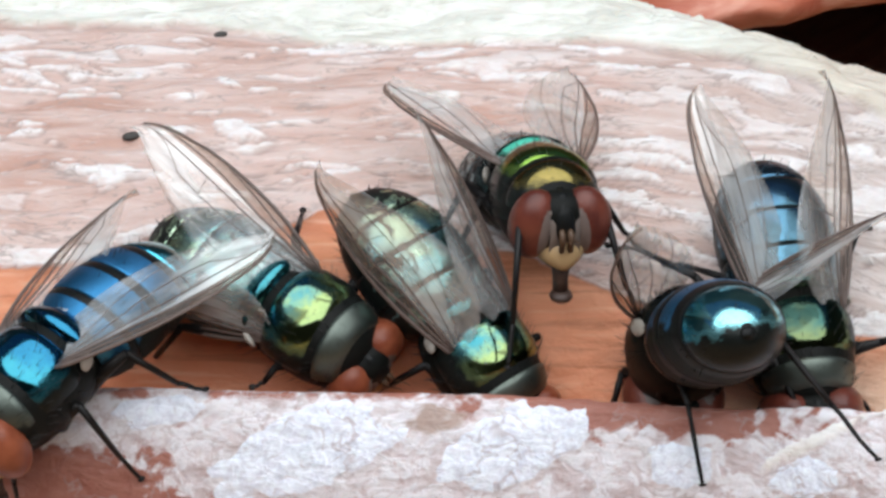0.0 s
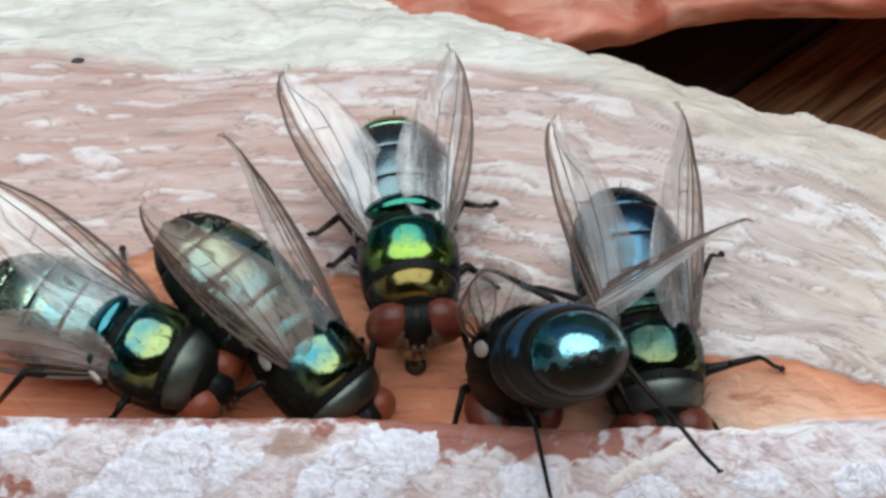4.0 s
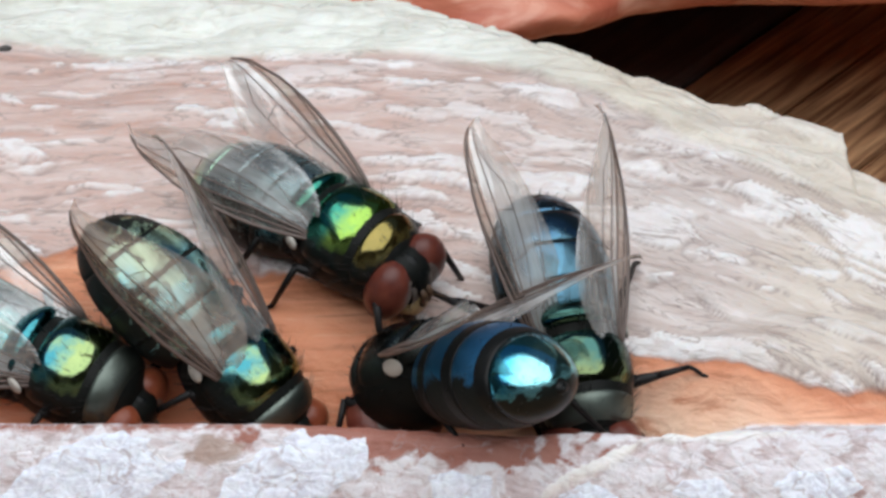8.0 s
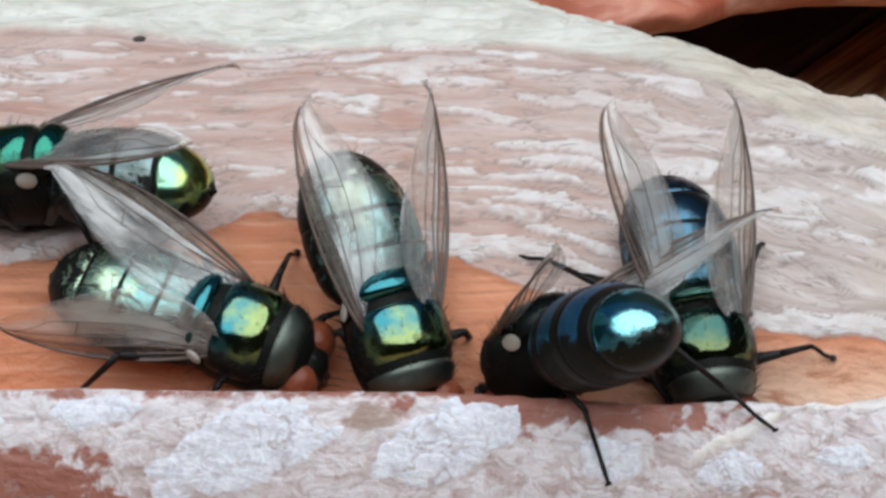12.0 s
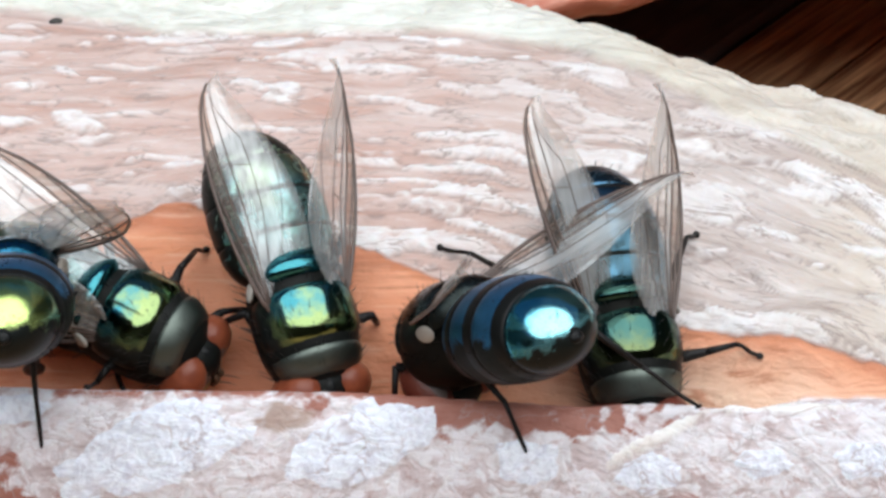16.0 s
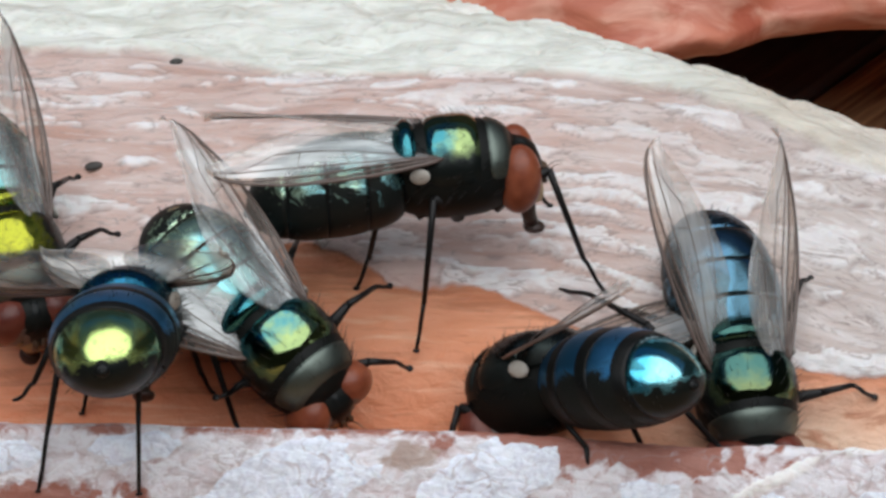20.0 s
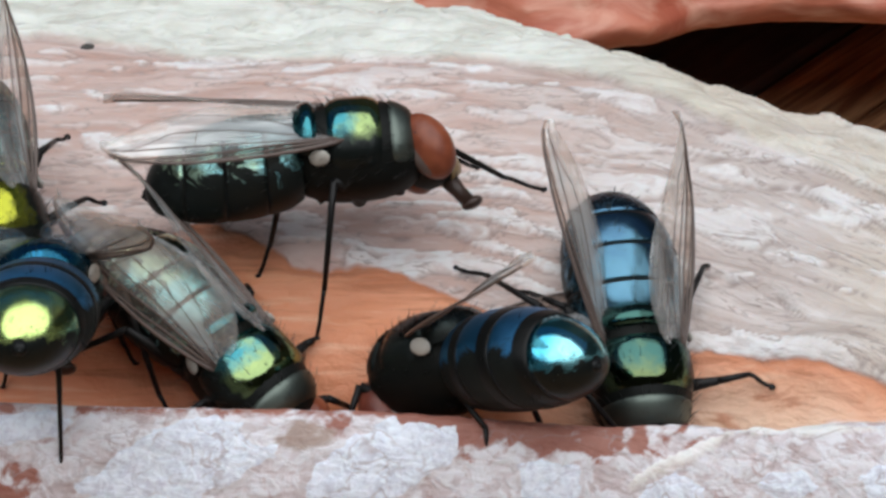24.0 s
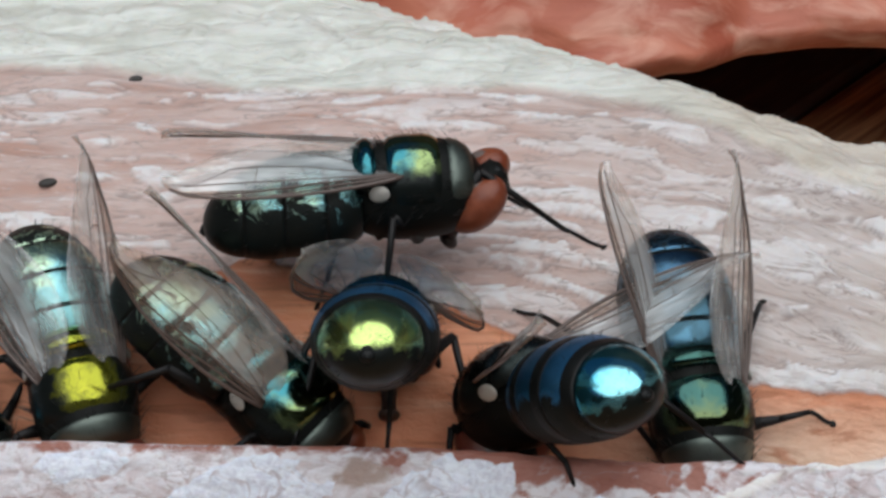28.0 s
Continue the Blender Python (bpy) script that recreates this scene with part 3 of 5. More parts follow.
    moist = smooth_step(-0.3, 0.3, value_noise(gx * 0.5, gx * 0 + 2.2, 77) + 0.5 * value_noise(gx * 1.7, gx * 0 + 5.2, 78))
    stain = np.maximum(stain, (0.35 + 0.5 * moist) * np.exp(-((face + 6.35) / 0.28) ** 2))
    dull = smooth_step(0.05, 0.25, on_lip(-2.6, -7.1, 1.9, 1.0, 0, 190, 0.4))
    chalk, stain = chalk * front * (1 - dull), stain * front
    tear = smooth_step(0.1, 0.3, on_lip(8.3, -7.85, 3.8, 0.34, 34, 195, 0.4))
    tear = np.maximum(tear, smooth_step(0.1, 0.3, on_lip(12.6, -7.15, 5.0, 0.36, 3, 196, 0.4))) * front
    emboss = 0.6 * np.abs(value_noise(gx * 1.1 + 0.9 * face, face * 1.5 - 0.6 * gx, 16)) + 0.3 * np.abs(value_noise(gx * 2.8 - 2.2 * face, face * 2.8 + 2.2 * gx, 17))
    z = z + top * (back * (fold + 0.10 * ridge - 0.07 * crease_shade) + front * (0.12 * emboss + 0.07 * chalk + 0.14 * tear - 0.06 * crease_shade) + (1 - back) * (1 - front) * 0.08 * emboss)
    verts = list(zip(gx.ravel().tolist(), gy.ravel().tolist(), z.ravel().tolist()))
    w, h = len(xs), len(ys)
    i = (np.arange(h - 1)[:, None] * w + np.arange(w - 1)[None]).ravel()
    faces = np.stack([i, i + 1, i + w + 1, i + w], 1).tolist()
    me = mesh_of("slab", verts, faces, FLESH)
    for name, field in (("ridge", np.maximum(ridge, tear)), ("crease_shade", crease_shade), ("cream", cream), ("chalk", chalk), ("stain", stain), ("dull", dull), ("cut", depth), ("lip", smooth_step(0.02, -0.12, seam))):
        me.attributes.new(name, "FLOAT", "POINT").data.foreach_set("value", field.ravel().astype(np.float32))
    ob = new("dried_fish_slab", me)
    return tagged(ob, "pale pink dried fish slab with cream rim and orange cut", "dried fish")


slab = build_slab()


def build_rust_slab():
    """A second slab that overlaps the back of the first and bridges a dark gap."""
    xs = np.arange(-34, 40.1, 0.4)
    n = 84
    verts, faces = [], []
    for i, x in enumerate(xs):
        end = smooth_step(-34, -30, x) * (1 - smooth_step(37, 40, x)) * 0.98 + 0.02
        front = np.interp(x, [-34, -16, -8, -3, 2, 6, 9, 11, 14, 18, 26, 40], [27.8, 24.4, 22.9, 20.5, 17.7, 16.3, 17.4, 19.2, 20.2, 20.4, 21, 24])
        bottom = np.interp(x, [-16, -3, 4, 8, 12, 18, 40], [-1.0, -1.2, -2.8, -3.7, -3.9, -4.0, -5])
        top = bottom + 8.0
        bottom = np.interp(x, [-16, 1, 5, 8, 10, 12, 18, 40], [-5.2, -4.6, -3.7, -3.5, -3.8, -4.0, -4.2, -5])
        back, high = front + 24, top - bottom
        turn = 2 * math.pi * np.arange(n) / n
        a = turn - 0.9 * np.sin(turn)          # closer rows on the front face
        c, s = np.cos(a), np.sin(a)
        yy = (front + back) / 2 - (back - front) / 2 * np.copysign(np.abs(c) ** 0.42, c)
        zz = bottom + high / 2 + high / 2 * end * np.copysign(np.abs(s) ** 0.36, s)
        zz = np.where(s < 0, zz - 8.6 * smooth_step(front + 5, back - 2, yy), zz)
        up = zz - bottom
        yy = yy + 1.1 * np.maximum(0, up - 2.2) + 0.35 * np.maximum(0, 2.0 - up)
        lean = x + 0.9 * up
        w = 0.9 * value_noise(lean * 0.13, up * 0.16 + yy * 0.05, 21) + 0.9 * (0.4 - np.abs(value_noise(lean * 0.22 + 7, up * 0.42 + yy * 0.1, 22))) + 0.3 * (0.4 - np.abs(value_noise(lean * 0.55, up * 0.9 + yy * 0.2, 23)))
        w = w * smooth_step(0.0, 1.6, up)
        yy, zz = yy - w * c * 0.9, zz + w * np.where(s > 0, 0.7, 0.15)
        verts += [(float(x), float(p), float(q)) for p, q in zip(yy, zz)]
    for i in range(len(xs) - 1):
        for k in range(n):
            faces.append((i * n + k, i * n + (k + 1) % n, (i + 1) * n + (k + 1) % n, (i + 1) * n + k))
    faces.append(tuple(range(n - 1, -1, -1)))
    faces.append(tuple((len(xs) - 1) * n + k for k in range(n)))
    ob = new("dried_fish_slab", mesh_of("rust_slab", verts, faces, RUST))
    return tagged(ob, "folded rust-orange dried fish slab lying behind the pale one", "dried fish")


build_rust_slab()


def build_board():
    """A table top of planks that run away to the back right."""
    top = new("table_top")
    tagged(top, "brown weathered wooden table top of narrow planks", "table")
    top.matrix_basis = place(0, 0, -11.6, 0, 0, 50)
    rng = random.Random(8)

    def plank_mesh(width, mat):
        w, l, h, b = width / 2, 200, 6, 0.35
        ring = [(-w + b, 0), (w - b, 0), (w, -b), (w, -h), (-w, -h), (-w, -b)]
        verts = [(sx * l, y, z) for sx in (-1, 1) for y, z in ring]
        faces = [(k, (k + 1) % 6, 6 + (k + 1) % 6, 6 + k) for k in range(6)] + [(5, 4, 3, 2, 1, 0), (6, 7, 8, 9, 10, 11)]
        return mesh_of("plank", verts, faces, mat, smooth=False)

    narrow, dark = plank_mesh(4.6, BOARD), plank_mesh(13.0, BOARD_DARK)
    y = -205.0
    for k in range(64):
        # wide dark planks run under the gap behind the slab
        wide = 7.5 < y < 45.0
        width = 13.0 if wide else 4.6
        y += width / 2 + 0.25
        part("plank", dark if wide else narrow, top, "wide dark plank" if wide else "", place(0, y, rng.uniform(-0.25, 0.1)))
        y += width / 2
    return top


build_board()

ground = new("ground", mesh_of("ground", [(-40000, -40000, -760), (40000, -40000, -760), (40000, 40000, -760), (-40000, 40000, -760)], [(0, 1, 2, 3)], plain("packed_earth", (0.16, 0.13, 0.10), 0.9, scale=0.02)))
tagged(ground, "bare packed earth around the table", "ground", kind="structure")
legs_me = mesh_of("table_leg", [(x, y, z) for z in (0, -742) for x, y in ((-30, -30), (30, -30), (30, 30), (-30, 30))], [(0, 1, 2, 3), (7, 6, 5, 4), (0, 4, 5, 1), (1, 5, 6, 2), (2, 6, 7, 3), (3, 7, 4, 0)], BOARD, smooth=False)
for sx in (-150, 150):
    for sy in (-150, 150):
        part("leg", legs_me, bpy.data.objects["table_top"], at=place(sx, sy, -6.3))

# plain unseen walls, added to keep the low sky out of the flies' reflections
WALL = plain("added_dark_wall", (0.10, 0.085, 0.075), 0.9, scale=0.01)
for name, cx, cy, lx, ly in (("added_wall_north", 0, 1250, 2600, 100), ("added_wall_south", 0, -1250, 2600, 100), ("added_wall_east", 1250, 0, 100, 2400), ("added_wall_west", -1250, 0, 100, 2400)):
    box = [(cx + sx * lx / 2, cy + sy * ly / 2, z) for z in (-760, 1000) for sx, sy in ((-1, -1), (1, -1), (1, 1), (-1, 1))]
    ob = new(name, mesh_of(name, box, [(3, 2, 1, 0), (4, 5, 6, 7), (0, 1, 5, 4), (1, 2, 6, 5), (2, 3, 7, 6), (3, 0, 4, 7)], WALL, smooth=False))
    tagged(ob, "unseen dark wall added to block the low sky", "wall", kind="structure")

# small dark specks on the slab
for x, y, r in ((-11.6, 12.5, 0.22), (-13.7, 5.7, 0.27)):
    me = mesh_of("speck", *ball(0, 0, 0, r * 1.2, r * 0.8, r * 0.5, 9, 6), SPECK)
    ob = new("crumb", me)
    ob.matrix_basis = place(x, y, float(ground_z(x, y)) + 0.16, 0, 0, 20)
    tagged(ob, "tiny dark crumb stuck on the pale slab", "crumb", "crumbs on the slab")


# ---- the flies ----
def thorax_at(x):
    """Half width and heights of the thorax at x."""
    u = (x - 0.0) / 2.25
    f = math.sqrt(max(0.0, 1 - abs(u) ** 2.6))
    return 0.25 + 1.35 * f, 0.25 + 1.40 * f, 0.30 + 1.25 * f


def back_plate(x0, x1, arc, proud, narrow=0.0, steps=8, n=20):
    """A domed plate on top of the thorax from x0 to x1, with edges that turn in."""
    verts, faces = [], []
    for i in range(steps + 1):
        t = i / steps
        x = x0 + (x1 - x0) * t
        ry, up, down = thorax_at(x)
        lift = proud * (1 - abs(2 * t - 1) ** 4) - 0.10 * (abs(2 * t - 1) ** 8)
        half = arc * (1 - narrow * (1 - t) ** 2)
        for k in range(n + 1):
            a = radians(90) + half * (2 * k / n - 1)
            e = 1 - abs(2 * k / n - 1) ** 10 * 0.10
            verts.append((x, (ry + lift) * math.cos(a) * e, (up + lift) * math.sin(a) * e))
    for i in range(steps):
        for k in range(n):
            p = i * (n + 1) + k
            faces.append((p, p + 1, p + n + 2, p + n + 1))
    return verts, faces


def abdomen_at(x):
    u = (x + 3.6) / (2.5 if x > -3.6 else 3.0)
    f = math.sqrt(max(0.0, 1 - abs(u) ** (3.0 if x > -3.6 else 2.0)))
    return 0.10 + 1.76 * f, 0.08 + 1.46 * f, 0.08 + 1.46 * f, -0.16 + 0.03 * (x + 2) - 0.024 * (x + 2) ** 2


def ring_plate(x0, x1, steps=12, n=36, margin=0.26):
    """One abdominal segment: a swelling ring whose hind margin is black."""
    secs, slots = [], []
    for i in range(steps + 1):
        t = i / steps if margin else math.sin(math.pi / 2 * i / steps)
        x = x0 + (x1 - x0) * t
        ry, up, down, zc = abdomen_at(x)
        g = 0.03 * (1 - abs(2 * t - 1) ** 3)
        secs.append((x, zc, ry + g, up + g, down + g))
    v, f = loft(secs, n)
    for i in range(steps):
        slots += [1 if (i + 0.5) / steps > 1 - margin else 0] * n
    slots += [1, 1]
    return v, f, slots


WING_LEN, WING_W = 7.4, 2.75


def wing_edge(t):
    """Front and hind edge of a wing at t along its length."""
    front = 0.16 + 0.62 * math.sin(math.pi * min(1, t * 0.92)) ** 0.7 - 0.25 * t ** 3
    hind = -0.12 - (WING_W - 0.85) * math.sin(math.pi * t ** 0.72) ** 0.75 * (1 - 0.25 * t)
    end = max(0.0, (t - 0.86) / 0.14)
    k = math.sqrt(max(0.0, 1 - end ** 2))
    mid = -0.45 * t
    return mid + (front - mid) * k, mid + (hind - mid) * k


def wing_point(t, c):
    """A point of the wing: t along, c from the front edge (0) to the hind edge (1)."""
    a, b = wing_edge(t)
    y = a + (b - a) * c
    return (-WING_LEN * t, y, 0.22 * math.sin(2.2 * t) * (0.3 + c) - 0.10 * c * math.sin(6 * t) + 0.04 * math.sin(9 * c + 5 * t))


def wing_mesh(side):
    nt, nc = 26, 10
    top = [wing_point(i / nt, k / nc) for i in range(nt + 1) for k in range(nc + 1)]
    m = len(top)
    verts = top + [(x, y, z - 0.018) for x, y, z in top]
    faces, slots = [], []
    for i in range(nt):
        for k in range(nc):
            p = i * (nc + 1) + k
            faces.append((p, p + nc + 1, p + nc + 2, p + 1))
            faces.append((m + p, m + p + 1, m + p + nc + 2, m + p + nc + 1))
            slots += [int(k < 2)] * 2
        for k in (0, nc):
            p = i * (nc + 1) + k
            faces.append((p, p + nc + 1, m + p + nc + 1, m + p))
            slots.append(int(k == 0))
    return mesh_of("wing", [(x, side * y, z) for x, y, z in verts], faces, [WING, WING_FRONT], slots)


def vein_meshes(side):
    """The veins of a wing, one mesh each."""
    out = []

    def line(pts, r0, r1):
        path = []
        for (t0, c0), (t1, c1) in zip(pts, pts[1:]):
            for j in range(6):
                u = j / 6
                path.append(wing_point(t0 + (t1 - t0) * u, c0 + (c1 - c0) * u))
        path.append(wing_point(*pts[-1]))
        path = [(x, side * y, z) for x, y, z in path]
        k = len(path)
        out.append(mesh_of("vein", *tube(path, [r0 + (r1 - r0) * i / (k - 1) for i in range(k)], 5), VEIN))

    line([(0.0, 0.02), (0.3, 0.0), (0.7, 0.0), (0.97, 0.1)], 0.075, 0.036)
    line([(0.02, 0.1), (0.3, 0.10), (0.58, 0.03)], 0.042, 0.022)
    line([(0.03, 0.16), (0.35, 0.20), (0.7, 0.14), (0.93, 0.12)], 0.040, 0.020)
    line([(0.03, 0.2), (0.4, 0.30), (0.75, 0.33), (0.97, 0.35)], 0.032, 0.015)
    line([(0.05, 0.3), (0.4, 0.50), (0.72, 0.62), (0.84, 0.42), (0.95, 0.33)], 0.019, 0.009)
    line([(0.05, 0.4), (0.3, 0.66), (0.6, 0.92), (0.68, 0.98)], 0.016, 0.008)
    line([(0.40, 0.30), (0.42, 0.52)], 0.014, 0.014)
    line([(0.62, 0.33), (0.60, 0.58)], 0.014, 0.014)
    return out


def bristle_mesh(seed, count, where):
    """Short black bristles that lean back, one joined mesh."""
    rng = random.Random(seed)
    shapes = []
    for _ in range(count):
        base, out, length = where(rng)
        lean = Vector((-0.55, 0, 0)) + Vector(out)
        tip = Vector(base) + lean.normalized() * length + Vector((-0.12 * length, 0, 0))
        shapes.append(tube([base, tip], [0.017, 0.004], 3))
    return mesh_of("bristles", *joined(*shapes), HAIR)


def on_thorax(rng):
    x, a = rng.uniform(-2.2, 1.9), radians(rng.uniform(-10, 190))
    ry, up, down = thorax_at(x)
    s = math.sin(a)
    return (x, ry * math.cos(a), (up if s > 0 else down) * s), (0, math.cos(a), s), rng.uniform(0.25, 0.6)


def on_abdomen(rng):
    x, a = rng.uniform(-6.5, -2.4), radians(rng.uniform(-60, 240))
    ry, up, down, zc = abdomen_at(x)
    s = math.sin(a)
    return (x, ry * math.cos(a), zc + (up if s > 0 else down) * s), (-0.3, math.cos(a), s), rng.uniform(0.12, 0.3)


VEINS = {side: vein_meshes(side) for side in (1, -1)}
SHARED = {
    "pleura": mesh_of("pleura", *loft([(x, 0.0, *thorax_at(x)) for x in np.linspace(-2.24, 2.2, 20)], 26), DARK),
    1: wing_mesh(1), -1: wing_mesh(-1),
    "thorax_bristles": bristle_mesh(1, 150, on_thorax), "abdomen_bristles": bristle_mesh(2, 80, on_abdomen),
    "eye": mesh_of("eye", *ball(0, 0, 0, 0.71, 0.81, 1.14, 28, 20), EYE),
    "warm_eye": mesh_of("warm_eye", *ball(0, 0, 0, 0.71, 0.81, 1.14, 28, 20), EYE_WARM),
    "eye_rim": mesh_of("eye_rim", *ball(0, 0, 0, 0.74, 0.64, 1.09, 28, 20), RIM),
    "skull": mesh_of("skull", *loft([(-0.62, 0, 0.5, 0.5, 0.5), (-0.5, 0, 1.1, 0.95, 0.9), (-0.2, 0, 1.3, 1.1, 1.15), (0.2, 0, 1.05, 1.05, 1.2), (0.5, -0.1, 0.62, 0.95, 1.15), (0.66, -0.2, 0.4, 0.6, 0.9)], 24), DARK),
    "forehead": mesh_of("forehead", *loft([(-0.35, 0.95, 0.16, 0.16, 0.1), (0.1, 0.98, 0.2, 0.12, 0.1), (0.5, 0.70, 0.26, 0.15, 0.1), (0.72, 0.2, 0.3, 0.2, 0.15), (0.74, -0.1, 0.2, 0.1, 0.1)], 14), BLACK),
    "cheek": mesh_of("cheek", *loft([(-0.1, 0.92, 0.09, 0.12, 0.1), (0.42, 0.62, 0.13, 0.14, 0.12), (0.68, 0.05, 0.16, 0.2, 0.2), (0.70, -0.55, 0.22, 0.25, 0.25), (0.5, -0.98, 0.3, 0.22, 0.22)], 12), SILVER),
    "face": mesh_of("face", *loft([(0.35, -0.75, 0.75, 0.5, 0.5), (0.62, -0.68, 0.58, 0.5, 0.5), (0.85, -0.72, 0.34, 0.3, 0.4), (0.9, -0.8, 0.15, 0.1, 0.15)], 18), FACE),
    "antenna": mesh_of("antenna", *joined(tube([(0.66, 0, 0.25), (0.86, 0, 0.1), (0.9, 0, -0.4)], [0.08, 0.11, 0.09], 7), tube([(0.9, 0, -0.05), (1.2, 0.1, 0.15), (1.45, 0.16, 0.2)], [0.025, 0.018, 0.006], 4)), plain("brown_antenna", (0.10, 0.055, 0.03), 0.5)),
    "proboscis": mesh_of("proboscis", *joined(tube([(0.35, 0, -1.0), (0.5, 0, -1.6), (0.62, 0, -2.0)], [0.32, 0.24, 0.24], 10), ball(0.72, 0, -2.1, 0.36, 0.36, 0.2, 12, 8)), plain("dark_proboscis", (0.055, 0.03, 0.022), 0.45)),
    "tail": mesh_of("tail", *joined(ball(-6.58, 0, -0.95, 0.12, 0.24, 0.2, 12, 8), ball(-6.66, 0, -1.0, 0.08, 0.11, 0.09, 10, 6)), BLACK),
    "calypter": mesh_of("calypter", *ball(0, 0, 0, 0.34, 0.11, 0.27, 14, 9), CALYPTER),
}


def plates(back, dusk, hind=None):
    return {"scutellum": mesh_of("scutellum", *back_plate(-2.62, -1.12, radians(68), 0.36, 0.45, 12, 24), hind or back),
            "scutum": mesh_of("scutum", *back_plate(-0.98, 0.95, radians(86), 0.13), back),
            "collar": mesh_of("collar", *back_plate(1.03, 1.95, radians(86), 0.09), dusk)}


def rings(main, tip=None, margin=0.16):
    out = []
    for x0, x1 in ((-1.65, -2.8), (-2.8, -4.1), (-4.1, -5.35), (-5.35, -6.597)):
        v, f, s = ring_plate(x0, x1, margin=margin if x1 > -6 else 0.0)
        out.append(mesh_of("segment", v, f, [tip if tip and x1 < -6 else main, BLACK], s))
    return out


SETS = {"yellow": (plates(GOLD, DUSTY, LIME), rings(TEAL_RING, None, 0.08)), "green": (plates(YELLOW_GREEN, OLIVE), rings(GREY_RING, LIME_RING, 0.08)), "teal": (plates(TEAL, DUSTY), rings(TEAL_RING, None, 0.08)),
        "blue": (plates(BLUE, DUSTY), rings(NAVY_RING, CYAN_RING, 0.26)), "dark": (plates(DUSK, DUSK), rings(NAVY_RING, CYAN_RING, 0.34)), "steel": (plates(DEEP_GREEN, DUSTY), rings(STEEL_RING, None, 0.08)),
        "rear": (plates(BLUE, DUSTY), rings(NAVY_RING, LIME_RING, 0.26))}

HIPS = {"fore": (1.25, 0.62, -1.15), "mid": (0.1, 0.75, -1.30), "hind": (-1.0, 0.68, -1.20)}
STANCE = {"fore": (3.1, 2.1), "mid": (0.4, 3.7), "hind": (-3.4, 3.3)}


def leg_meshes(hip, foot, stand):
    """Femur, tibia and tarsus from the hip to the foot, in the hip's space; the leg arches over the ground."""
    d = Vector(foot) - Vector(hip)
    flat = Vector((d.x, d.y, 0))
    far = max(flat.length, 0.4)
    way = flat.normalized()
    knee = way * (0.50 * far) + Vector((0, 0, 0.75 + 0.16 * far + max(0, 0.25 * d.z)))
    ankle = way * (0.80 * far) + Vector((0, 0, d.z * 0.66 + 0.22))
    up = stand.to_3x3().inverted() @ Vector((0, 0, 1))
    for _ in range(24):
        low = 0
        for a, b, which in ((knee, ankle, 1), (ankle, d, 2)):
            for u in (0.0, 0.2, 0.4, 0.6, 0.8):
                p = stand @ ((Vector(hip) + a.lerp(b, u)) * MM)
                if p.z / MM < float(ground_z(p.x / MM, p.y / MM)) + 0.22:
                    low = which
        if not low:
            break
        ankle = ankle + up * 0.14
        if low == 1:
            knee = knee + up * 0.14
    femur = tube([(0, 0, 0), knee * 0.45 + Vector((0, 0, 0.12)), knee], [0.26, 0.24, 0.13], 9)
    tibia = tube([knee, (knee + ankle) / 2, ankle], [0.125, 0.105, 0.085], 8)
    toes = [ankle + (d - ankle) * (j / 5) + Vector((0, 0, 0.05 * math.sin(j * 1.5))) for j in range(6)]
    tarsus = joined(tube(toes, [0.085, 0.07, 0.075, 0.065, 0.07, 0.05], 7), ball(*toes[-1], 0.12, 0.12, 0.06, 8, 5))
    return [mesh_of(name, *shape, LEG) for name, shape in (("femur", femur), ("tibia", tibia), ("tarsus", tarsus))]


def wing_pose(side, sweep, lift, twist):
    """side +1 is the left wing. sweep: degrees out from straight back; lift: up; twist: hind edge down."""
    m = place(-0.35, side * 1.12, 1.10) @ pose(0, 0, 0, 0, 0, -side * sweep) @ pose(0, 0, 0, 0, lift, 0) @ pose(0, 0, 0, side * twist, 0, 0)
    return m


